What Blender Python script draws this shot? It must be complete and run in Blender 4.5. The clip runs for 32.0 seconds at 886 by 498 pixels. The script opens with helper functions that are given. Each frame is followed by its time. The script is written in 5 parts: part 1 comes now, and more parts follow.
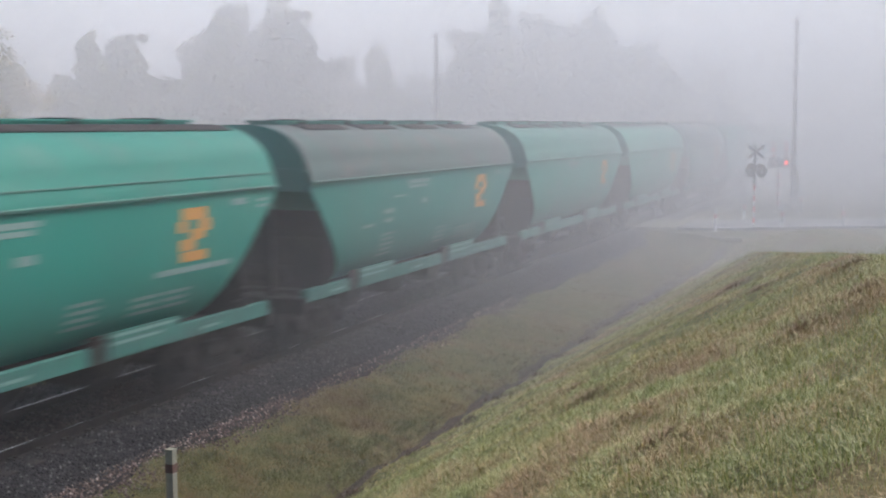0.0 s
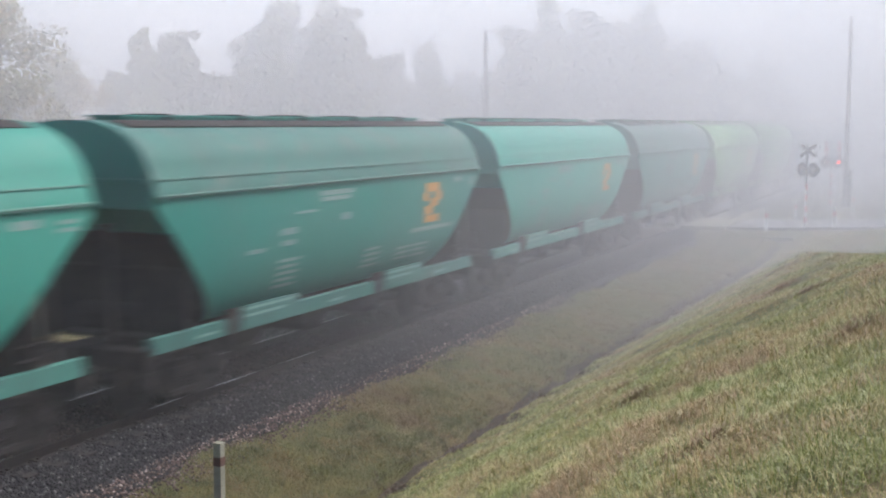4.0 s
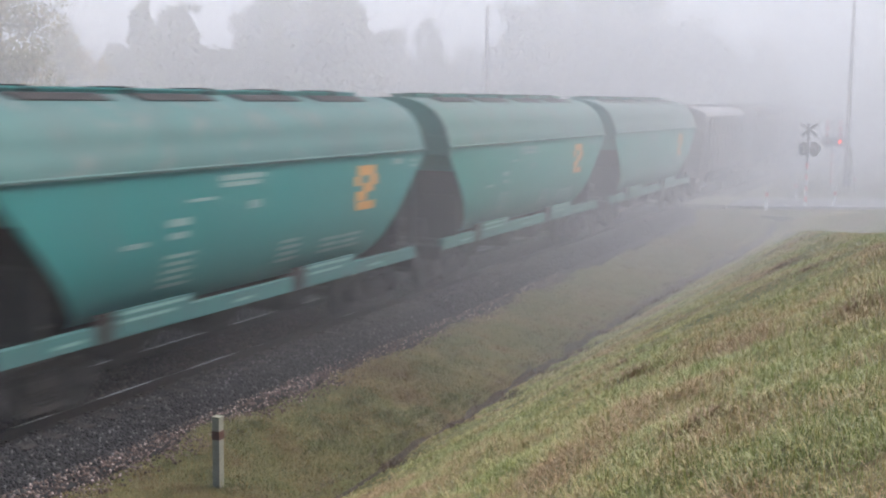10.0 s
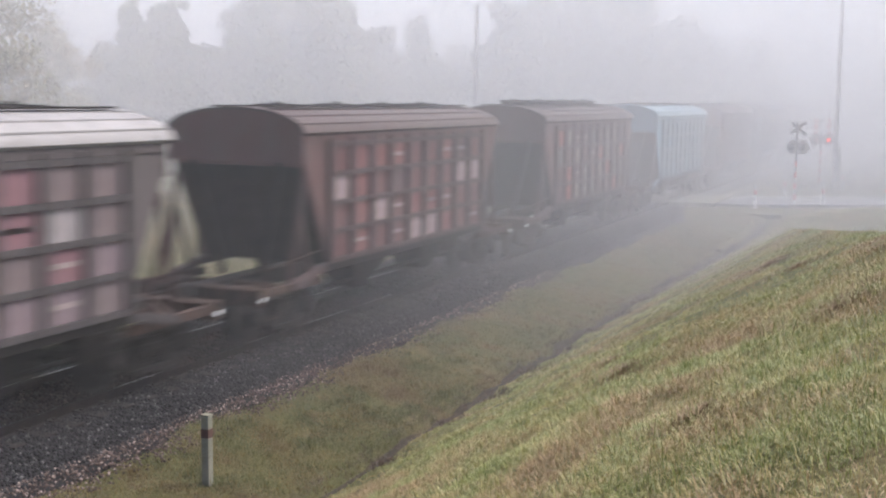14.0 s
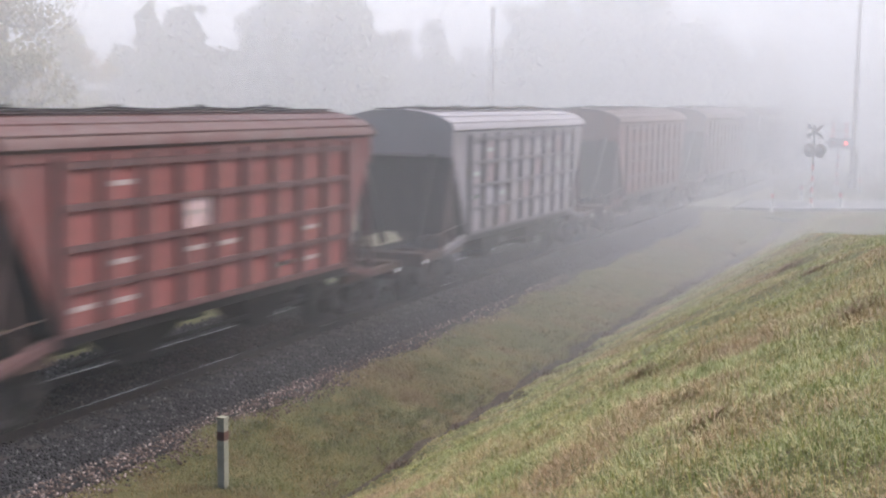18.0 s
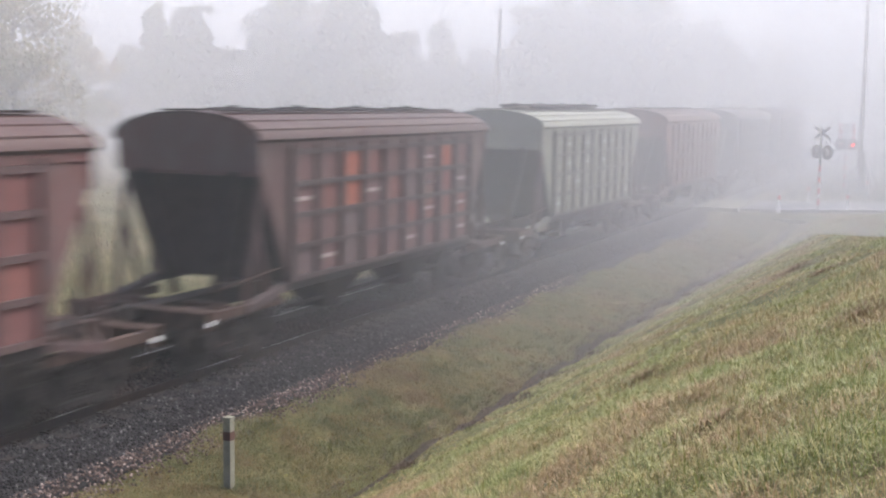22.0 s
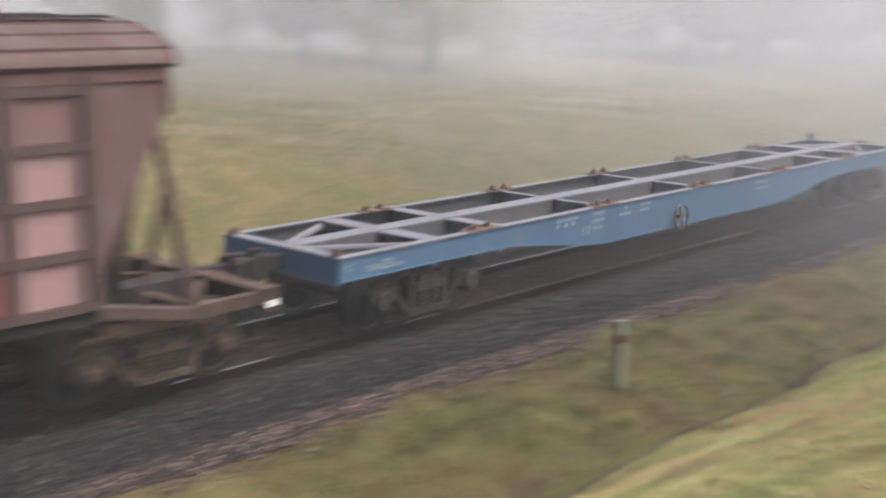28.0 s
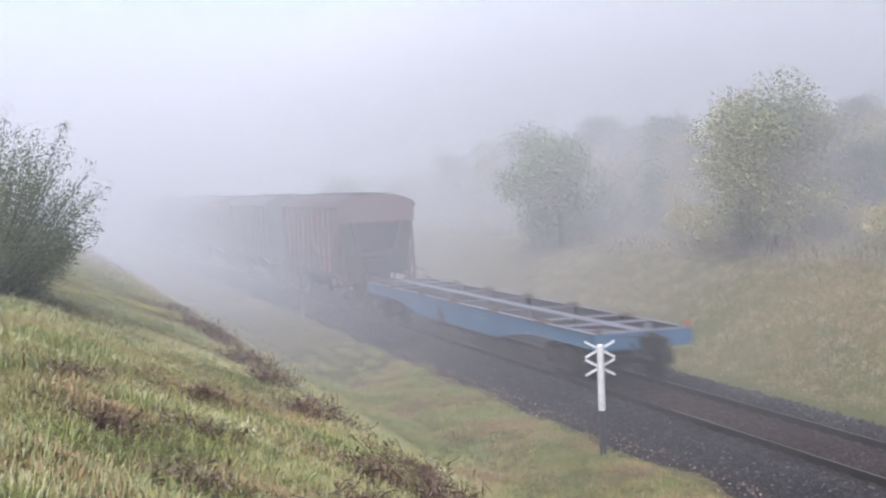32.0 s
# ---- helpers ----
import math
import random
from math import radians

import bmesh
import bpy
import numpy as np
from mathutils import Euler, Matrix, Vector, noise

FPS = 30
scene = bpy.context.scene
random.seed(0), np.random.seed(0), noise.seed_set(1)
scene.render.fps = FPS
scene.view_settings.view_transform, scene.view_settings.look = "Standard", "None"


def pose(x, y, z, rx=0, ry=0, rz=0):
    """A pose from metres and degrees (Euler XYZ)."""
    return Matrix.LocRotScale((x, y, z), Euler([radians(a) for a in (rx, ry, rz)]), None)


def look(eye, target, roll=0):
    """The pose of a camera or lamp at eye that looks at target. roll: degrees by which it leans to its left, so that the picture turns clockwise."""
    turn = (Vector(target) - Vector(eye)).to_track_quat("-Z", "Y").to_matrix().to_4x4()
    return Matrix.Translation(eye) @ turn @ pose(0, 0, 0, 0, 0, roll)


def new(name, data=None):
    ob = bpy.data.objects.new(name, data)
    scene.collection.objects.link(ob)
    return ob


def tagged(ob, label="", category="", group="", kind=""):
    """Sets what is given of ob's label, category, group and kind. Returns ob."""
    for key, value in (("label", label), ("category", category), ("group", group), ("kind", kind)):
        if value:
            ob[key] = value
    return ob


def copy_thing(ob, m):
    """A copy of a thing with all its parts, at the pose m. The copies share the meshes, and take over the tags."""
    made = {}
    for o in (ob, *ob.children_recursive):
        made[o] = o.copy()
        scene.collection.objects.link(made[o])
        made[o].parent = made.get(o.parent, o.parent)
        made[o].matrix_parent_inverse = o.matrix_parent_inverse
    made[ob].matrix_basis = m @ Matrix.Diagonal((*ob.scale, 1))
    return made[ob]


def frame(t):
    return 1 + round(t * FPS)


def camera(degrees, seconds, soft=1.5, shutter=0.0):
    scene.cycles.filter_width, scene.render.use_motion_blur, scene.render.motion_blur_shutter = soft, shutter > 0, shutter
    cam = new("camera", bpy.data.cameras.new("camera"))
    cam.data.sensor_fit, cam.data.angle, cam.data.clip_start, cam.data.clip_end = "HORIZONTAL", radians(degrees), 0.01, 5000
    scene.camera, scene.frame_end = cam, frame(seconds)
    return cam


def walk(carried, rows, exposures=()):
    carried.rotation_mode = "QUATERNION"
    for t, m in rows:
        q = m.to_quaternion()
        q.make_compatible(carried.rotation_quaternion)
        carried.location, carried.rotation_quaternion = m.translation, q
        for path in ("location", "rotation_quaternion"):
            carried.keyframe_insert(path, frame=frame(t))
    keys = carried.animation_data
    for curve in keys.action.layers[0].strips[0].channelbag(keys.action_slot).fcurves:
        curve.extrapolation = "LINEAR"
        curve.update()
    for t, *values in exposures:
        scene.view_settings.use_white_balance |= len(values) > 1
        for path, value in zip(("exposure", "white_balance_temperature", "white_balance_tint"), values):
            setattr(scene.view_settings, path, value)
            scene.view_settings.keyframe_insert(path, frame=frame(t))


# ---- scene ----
EYE = (0.0, 0.0, 4.63)
TRACK_X = -12.83

# seconds, yaw, pitch, roll of a tripod head that follows the last wagon
PAN = [
    (0, 20.84, -5.75, 0.10),
    (0.5, 21.24, -5.82, 0.17),
    (1, 21.64, -5.94, 0.32),
    (1.5, 22.03, -5.92, 0.25),
    (2, 22.60, -5.81, 0.25),
    (2.5, 22.99, -5.77, 0.00),
    (3, 23.32, -5.72, -0.15),
    (3.5, 23.20, -5.74, -0.10),
    (4, 23.10, -5.88, -0.17),
    (4.5, 23.17, -5.97, -0.23),
    (6.5, 23.21, -6.29, -0.32),
    (7, 23.30, -6.25, -0.30),
    (7.5, 23.34, -6.32, -0.49),
    (8, 23.36, -6.51, -0.37),
    (8.5, 23.16, -6.64, -0.58),
    (9, 23.03, -6.79, -0.68),
    (9.5, 23.08, -6.89, -0.70),
    (10, 23.14, -6.99, -0.65),
    (10.5, 23.34, -7.05, -0.60),
    (11, 23.46, -7.04, -0.64),
    (11.5, 23.32, -6.91, -0.66),
    (12, 23.11, -6.84, -0.58),
    (12.5, 22.97, -6.84, -0.62),
    (13, 22.81, -6.88, -0.60),
    (13.5, 22.74, -6.96, -0.67),
    (15.5, 22.47, -7.39, -0.74),
    (16, 22.60, -7.38, -0.76),
    (16.5, 22.91, -7.34, -0.85),
    (17, 23.11, -7.28, -0.73),
    (17.5, 23.28, -7.12, -0.69),
    (18, 23.39, -6.94, -0.73),
    (18.5, 23.48, -6.82, -0.69),
    (19, 23.47, -6.74, -0.85),
    (19.5, 23.44, -6.75, -0.73),
    (20, 23.42, -6.74, -0.78),
    (20.5, 23.40, -6.76, -0.79),
    (21, 23.45, -6.85, -0.90),
    (21.5, 23.56, -6.89, -0.90),
    (22, 23.70, -6.91, -0.83),
    (22.5, 23.78, -6.83, -0.90),
    (23, 23.86, -6.73, -0.93),
    (23.5, 23.92, -6.72, -1.00),
    (24, 23.88, -6.85, -0.98),
    (24.5, 23.84, -6.96, -0.88),
    (26.5, 28.43, -7.79, -0.82),
    (27, 31.59, -8.97, -0.56),
    (27.3, 33.83, -9.71, -0.67),
    (27.5, 35.40, -10.16, -0.49),
    (27.8, 38.58, -10.85, -0.56),
    (28, 42.27, -11.53, -0.66),
    (28.3, 50.52, -12.25, -1.09),
    (28.6, 65.91, -12.07, -1.39),
    (28.9, 83.95, -11.19, -0.42),
    (29, 89.85, -10.71, 0.15),
    (29.2, 101.56, -10.10, 0.77),
    (29.4, 113.31, -9.62, 1.41),
    (29.7, 128.32, -8.41, 4.24),
    (30, 142.08, -6.33, 3.15),
    (30.4, 153.36, -4.36, 2.07),
    (31, 159.50, -3.59, 1.94),
    (31.2, 160.15, -3.26, 1.94),
    (31.5, 160.35, -3.07, 2.24),
    (32, 161.02, -2.99, 2.12),
]
# stops by which the camera opens up on the way, and its white balance
EXPOSURE = [(0, 1.53, 6380, 11), (3, 1.78, 6380, 11), (9, 1.78, 6380, 11), (12, 1.73, 6480, 12), (16, 1.94, 6540, 13), (24.5, 1.97, 6540, 13), (27, 1.84, 6600, 11), (28, 2.03, 6850, 10), (28.6, 1.82, 6850, 10), (29, 1.68, 6800, 10), (29.4, 2.04, 6620, 11), (30, 2.24, 6280, 12), (30.5, 2.12, 6220, 13), (31, 1.96, 6130, 14), (31.5, 1.84, 6100, 14), (32, 1.69, 6050, 14)]
cam = camera(39.58, 32.0, soft=2.0, shutter=1.0)
walk(cam, [(t, pose(*EYE, 90 + pitch, roll, yaw)) for t, yaw, pitch, roll in PAN], exposures=EXPOSURE)

# ---- world and light: a bright overcast sky over a bank of morning fog ----
world = bpy.data.worlds.new("sky")
scene.world = world
world.use_nodes = True
wn = world.node_tree.nodes
sky = wn.new("ShaderNodeTexSky")
sky.sky_type = "NISHITA"
sky.sun_disc = False
sky.sun_elevation, sky.sun_rotation = radians(54), radians(41)
sky.air_density, sky.dust_density, sky.ozone_density = 1.0, 4.0, 1.0
world.node_tree.links.new(sky.outputs[0], wn["Background"].inputs[0])
wn["Background"].inputs[1].default_value = 0.098

sun = new("sun", bpy.data.lights.new("sun", "SUN"))
sun.data.energy, sun.data.angle, sun.data.color = 1.68, radians(50), (0.985, 0.99, 1.0)
sun.matrix_world = look((0, 0, 50), (-24, -28, 0))

# ---- materials ----
def nodes_of(name):
    m = bpy.data.materials.new(name)
    m.use_nodes = True
    return m, m.node_tree.nodes, m.node_tree.links, m.node_tree.nodes["Principled BSDF"]


def ramp(n, l, source, stops):
    r = n.new("ShaderNodeValToRGB")
    el = r.color_ramp.elements
    while len(el) < len(stops):
        el.new(0.5)
    for e, (p, c) in zip(el, stops):
        e.position, e.color = p, (*c, 1)
    l.new(source, r.inputs[0])
    return r.outputs[0]


def tex(n, l, scale, detail=4.0, rough=0.6, coords="Object", stretch=(1, 1, 1)):
    c = n.new("ShaderNodeTexCoord")
    mp = n.new("ShaderNodeMapping")
    mp.inputs["Scale"].default_value = stretch
    t = n.new("ShaderNodeTexNoise")
    t.inputs["Scale"].default_value, t.inputs["Detail"].default_value, t.inputs["Roughness"].default_value = scale, detail, rough
    l.new(c.outputs[coords], mp.inputs[0])
    l.new(mp.outputs[0], t.inputs["Vector"])
    return t.outputs["Fac"]


def blend(n, l, fac, a, b, mode="MIX"):
    x = n.new("ShaderNodeMix")
    x.data_type, x.blend_type = "RGBA", mode
    for i, v in ((0, fac), (6, a), (7, b)):
        if hasattr(v, "is_output"):
            l.new(v, x.inputs[i])
        else:
            x.inputs[i].default_value = v if i == 0 else (*v, 1)
    return x.outputs[2]


def bump(n, l, bsdf, height, strength, distance):
    b = n.new("ShaderNodeBump")
    b.inputs["Strength"].default_value, b.inputs["Distance"].default_value = strength, distance
    l.new(height, b.inputs["Height"])
    l.new(b.outputs[0], bsdf.inputs["Normal"])


def surface(name, base, other, scale=3.0, rough=0.6, metal=0.0, fine=40.0, relief=0.004, dirt=None, dirt_at=0.6, stretch=(1, 1, 1), gloss=0.3):
    """A worn surface: two colours mixed by a broad noise, grain by a fine one, and patches of dirt or rust."""
    m, n, l, b = nodes_of(name)
    broad = tex(n, l, scale, stretch=stretch)
    grain = tex(n, l, fine, 3.0)
    colour = blend(n, l, ramp(n, l, broad, [(0.35, (0, 0, 0)), (0.65, (1, 1, 1))]), base, other)
    colour = blend(n, l, 0.35, colour, ramp(n, l, grain, [(0.3, (0.25, 0.25, 0.25)), (0.7, (1, 1, 1))]), "MULTIPLY")
    if dirt:
        spots = tex(n, l, scale * 2.3, 6.0, 0.7, stretch=stretch)
        mask = ramp(n, l, spots, [(dirt_at - 0.05, (0, 0, 0)), (dirt_at + 0.12, (1, 1, 1))])
        colour = blend(n, l, mask, colour, dirt)
    l.new(colour, b.inputs["Base Color"])
    b.inputs["Roughness"].default_value, b.inputs["Metallic"].default_value = rough, metal
    b.inputs["Specular IOR Level"].default_value = gloss
    bump(n, l, b, grain, 0.5, relief)
    return m


def plain(name, colour, rough=0.7, metal=0.0):
    m, n, l, b = nodes_of(name)
    g = tex(n, l, 25.0)
    l.new(blend(n, l, 0.3, colour, ramp(n, l, g, [(0.3, (0.4, 0.4, 0.4)), (0.7, (1, 1, 1))]), "MULTIPLY"), b.inputs["Base Color"])
    b.inputs["Roughness"].default_value, b.inputs["Metallic"].default_value = rough, metal
    return m


def leafy(name, stops, rough=0.55):
    """Leaves or blades: each one takes its own tone."""
    m, n, l, b = nodes_of(name)
    geo = n.new("ShaderNodeNewGeometry")
    broad = tex(n, l, 0.35, 3.0)
    own = n.new("ShaderNodeMath")
    own.operation = "MULTIPLY_ADD"
    own.inputs[1].default_value = 0.55
    l.new(geo.outputs["Random Per Island"], own.inputs[0])
    half = n.new("ShaderNodeMath")
    half.operation = "MULTIPLY_ADD"
    half.inputs[1].default_value, half.inputs[2].default_value = 1.6, -0.58
    l.new(broad, half.inputs[0])
    l.new(half.outputs[0], own.inputs[2])
    l.new(ramp(n, l, own.outputs[0], stops), b.inputs["Base Color"])
    b.inputs["Roughness"].default_value = rough
    b.inputs["Specular IOR Level"].default_value = 0.25
    return m


def droplets(density):
    """Fog of fine droplets."""
    m = bpy.data.materials.new("fog")
    m.use_nodes = True
    m.node_tree.nodes.clear()
    v = m.node_tree.nodes.new("ShaderNodeVolumeScatter")
    v.inputs["Color"].default_value = (1.0, 0.99, 0.978, 1)
    v.inputs["Density"].default_value, v.inputs["Anisotropy"].default_value = density, 0.0
    out = m.node_tree.nodes.new("ShaderNodeOutputMaterial")
    m.node_tree.links.new(v.outputs[0], out.inputs["Volume"])
    return m


def ground_material():
    m, n, l, b = nodes_of("meadow_soil")
    broad, mid, fine = tex(n, l, 0.12, 4.0), tex(n, l, 0.9, 5.0, 0.7), tex(n, l, 14.0, 4.0, 0.75)
    c = ramp(n, l, broad, [(0.36, (0.068, 0.068, 0.025)), (0.5, (0.096, 0.083, 0.034)), (0.66, (0.128, 0.098, 0.047))])
    c = blend(n, l, ramp(n, l, mid, [(0.40, (0, 0, 0)), (0.62, (1, 1, 1))]), c, (0.075, 0.076, 0.028))
    c = blend(n, l, 0.6, c, ramp(n, l, fine, [(0.3, (0.5, 0.48, 0.45)), (0.7, (1.2, 1.17, 1.1))]), "MULTIPLY")
    l.new(c, b.inputs["Base Color"])
    b.inputs["Roughness"].default_value, b.inputs["Specular IOR Level"].default_value = 0.95, 0.1
    bump(n, l, b, fine, 0.9, 0.05)
    return m


def turf(name, green, straw, brown, size=1.1, lo=0.55, hi=0.61):
    """Blades whose tone goes by the patch they grow in and by the blade."""
    m, n, l, b = nodes_of(name)
    geo = n.new("ShaderNodeNewGeometry")
    own = geo.outputs["Random Per Island"]
    patch = tex(n, l, size, 5.0, 0.65)
    jitter = n.new("ShaderNodeMath")
    jitter.operation = "MULTIPLY_ADD"
    jitter.inputs[1].default_value = 0.16
    l.new(own, jitter.inputs[0])
    l.new(patch, jitter.inputs[2])
    c = blend(n, l, ramp(n, l, jitter.outputs[0], [(lo, (0, 0, 0)), (lo + 0.1, (1, 1, 1))]), ramp(n, l, own, [(0, green[0]), (1, green[1])]), ramp(n, l, own, [(0, straw[0]), (1, straw[1])]))
    c = blend(n, l, ramp(n, l, jitter.outputs[0], [(hi + 0.05, (0, 0, 0)), (hi + 0.13, (1, 1, 1))]), c, ramp(n, l, own, [(0, brown[0]), (1, brown[1])]))
    l.new(c, b.inputs["Base Color"])
    b.inputs["Roughness"].default_value, b.inputs["Specular IOR Level"].default_value = 0.5, 0.3
    # thin blades let half of the light through
    thin, both = n.new("ShaderNodeBsdfTranslucent"), n.new("ShaderNodeMixShader")
    both.inputs[0].default_value = 0.22
    l.new(c, thin.inputs["Color"])
    l.new(b.outputs[0], both.inputs[1])
    l.new(thin.outputs[0], both.inputs[2])
    l.new(both.outputs[0], n["Material Output"].inputs["Surface"])
    return m


def broken_stone(name, stops):
    m, n, l, b = nodes_of(name)
    geo = n.new("ShaderNodeNewGeometry")
    grit = tex(n, l, 60.0, 3.0)
    c = ramp(n, l, geo.outputs["Random Per Island"], stops)
    c = blend(n, l, 0.5, c, ramp(n, l, grit, [(0.3, (0.5, 0.5, 0.5)), (0.7, (1.2, 1.2, 1.2))]), "MULTIPLY")
    l.new(c, b.inputs["Base Color"])
    b.inputs["Roughness"].default_value, b.inputs["Specular IOR Level"].default_value = 0.9, 0.08
    return m


MEADOW = ground_material()
GRASS = turf("grass_blades", ((0.105, 0.122, 0.026), (0.205, 0.225, 0.062)), ((0.165, 0.138, 0.040), (0.34, 0.285, 0.120)), ((0.145, 0.095, 0.040), (0.28, 0.185, 0.092)), 0.6, 0.53, 0.575)
DRY = turf("dry_grass", ((0.118, 0.112, 0.050), (0.205, 0.188, 0.095)), ((0.185, 0.155, 0.078), (0.30, 0.250, 0.140)), ((0.140, 0.101, 0.058), (0.245, 0.180, 0.112)), 0.5, 0.47, 0.58)
VERGE = turf("verge_grass", ((0.042, 0.052, 0.010), (0.098, 0.100, 0.022)), ((0.088, 0.064, 0.016), (0.172, 0.126, 0.040)), ((0.070, 0.042, 0.015), (0.145, 0.090, 0.040)), 0.8, 0.51, 0.60)
WITHERED = leafy("withered_blades", [(0.1, (0.13, 0.080, 0.040)), (0.5, (0.19, 0.120, 0.062)), (0.9, (0.27, 0.180, 0.100))])
RUST_BAND = surface("rust_brown_paint", (0.085, 0.040, 0.028), (0.06, 0.032, 0.024), 8.0, 0.8, gloss=0.1)
WEED = leafy("dead_weeds", [(0.1, (0.045, 0.028, 0.019)), (0.6, (0.085, 0.053, 0.035)), (0.9, (0.15, 0.098, 0.062))])
LEAF = leafy("green_leaves", [(0.1, (0.075, 0.10, 0.042)), (0.5, (0.115, 0.14, 0.056)), (0.9, (0.18, 0.18, 0.08))])
LEAF_AUTUMN = leafy("autumn_leaves", [(0.1, (0.15, 0.165, 0.065)), (0.5, (0.25, 0.22, 0.09)), (0.9, (0.36, 0.24, 0.11))])
LEAF_DARK = leafy("dark_leaves", [(0.1, (0.058, 0.075, 0.042)), (0.5, (0.085, 0.105, 0.054)), (0.9, (0.14, 0.135, 0.07))])
BARK = surface("bark", (0.10, 0.085, 0.07), (0.05, 0.042, 0.036), 6.0, 0.9, fine=30, relief=0.02)
# dark enough to hold the furrow's shade as well as its wet soil
SHADED_SOIL = surface("shaded_wet_soil", (0.022, 0.017, 0.012), (0.042, 0.031, 0.021), 5.0, 0.9, fine=22, relief=0.03, gloss=0.1)
BRUSH = leafy("dry_brush", [(0.0, (0.10, 0.11, 0.048)), (0.4, (0.15, 0.135, 0.062)), (0.7, (0.19, 0.13, 0.078)), (0.95, (0.26, 0.20, 0.12))], 0.8)
FAINT = plain("worn_lettering", (0.10, 0.19, 0.165), 0.7)
PALE = plain("worn_white_marks", (0.15, 0.225, 0.205), 0.65)
STENCIL = plain("faded_stencil", (0.25, 0.20, 0.19), 0.7)
DEWY = leafy("dewy_grass", [(0.1, (0.145, 0.172, 0.072)), (0.5, (0.225, 0.24, 0.120)), (0.9, (0.34, 0.31, 0.19))], 0.5)
LEAF_OLIVE = leafy("olive_leaves", [(0.1, (0.105, 0.125, 0.05)), (0.5, (0.165, 0.17, 0.072)), (0.9, (0.25, 0.215, 0.10))])
STONE = broken_stone("ballast_stone", [(0.0, (0.010, 0.010, 0.011)), (0.55, (0.021, 0.020, 0.021)), (0.92, (0.040, 0.037, 0.038)), (1.0, (0.12, 0.11, 0.11))])
STONE_BROWN = broken_stone("rusty_ballast_stone", [(0.0, (0.009, 0.007, 0.006)), (0.5, (0.023, 0.016, 0.0145)), (0.90, (0.036, 0.026, 0.023)), (1.0, (0.075, 0.055, 0.05))])
STONE_TOE = broken_stone("pale_ballast_stone", [(0.0, (0.030, 0.023, 0.020)), (0.5, (0.078, 0.053, 0.046)), (0.85, (0.15, 0.108, 0.094)), (1.0, (0.34, 0.27, 0.24))])
BED = surface("ballast_bed", (0.010, 0.0095, 0.0098), (0.016, 0.0145, 0.0145), 2.0, 0.95, fine=28, relief=0.03, gloss=0.1)
SLEEPER = surface("oiled_timber", (0.015, 0.012, 0.011), (0.026, 0.020, 0.018), 4.0, 0.85, stretch=(0.3, 6, 6), gloss=0.1)
RAIL_SIDE = surface("rusty_rail", (0.014, 0.011, 0.010), (0.024, 0.017, 0.014), 5.0, 0.75, 0.3, gloss=0.1)
RAIL_TOP = surface("polished_rail", (0.52, 0.52, 0.53), (0.40, 0.40, 0.41), 3.0, 0.14, 1.0, relief=0.0002)
ASPHALT = surface("worn_asphalt", (0.11, 0.11, 0.11), (0.15, 0.148, 0.143), 0.8, 0.8, fine=50, relief=0.003)
CONCRETE = surface("weathered_concrete", (0.22, 0.215, 0.165), (0.16, 0.155, 0.115), 6.0, 0.9, dirt=(0.12, 0.115, 0.085), gloss=0.1)
WHITE = surface("white_paint", (0.82, 0.82, 0.81), (0.72, 0.72, 0.70), 6.0, 0.55)
WHITE_WORN = surface("worn_white_paint", (0.50, 0.50, 0.49), (0.38, 0.38, 0.37), 6.0, 0.6, dirt=(0.30, 0.29, 0.27), gloss=0.15)
RED = surface("red_paint", (0.55, 0.045, 0.035), (0.42, 0.035, 0.03), 6.0, 0.5)
BLACK = plain("black_paint", (0.02, 0.02, 0.022), 0.6)
POLE_WOOD = surface("grey_pole_wood", (0.17, 0.15, 0.13), (0.11, 0.10, 0.09), 4.0, 0.9, stretch=(4, 4, 0.3))
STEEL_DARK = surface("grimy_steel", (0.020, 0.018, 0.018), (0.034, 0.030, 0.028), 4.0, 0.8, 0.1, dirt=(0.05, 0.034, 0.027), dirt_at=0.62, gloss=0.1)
BOGIE_DARK = surface("black_cast_steel", (0.020, 0.018, 0.018), (0.036, 0.031, 0.029), 5.0, 0.8, dirt=(0.06, 0.046, 0.038), dirt_at=0.6, gloss=0.1)
BOGIE_STEEL = surface("dusty_cast_steel", (0.030, 0.025, 0.022), (0.058, 0.044, 0.036), 5.0, 0.8, dirt=(0.13, 0.096, 0.074), dirt_at=0.54, gloss=0.1)
STEEL_RUST = surface("rust_brown_steel", (0.046, 0.032, 0.027), (0.080, 0.052, 0.042), 4.0, 0.85, 0.1, dirt=(0.035, 0.03, 0.028), dirt_at=0.6, gloss=0.1)
WHEEL_RIM = surface("worn_wheel", (0.30, 0.29, 0.28), (0.22, 0.21, 0.20), 8.0, 0.4, 0.9)
RUBBER = plain("black_rubber", (0.02, 0.02, 0.02), 0.8)
ORANGE = plain("orange_mark", (0.42, 0.205, 0.05), 0.6)
FADED = plain("faded_lettering", (0.13, 0.165, 0.205), 0.7)
LETTER = plain("white_lettering", (0.27, 0.30, 0.29), 0.6)
YELLOW = plain("yellow_mark", (0.55, 0.42, 0.06), 0.7)

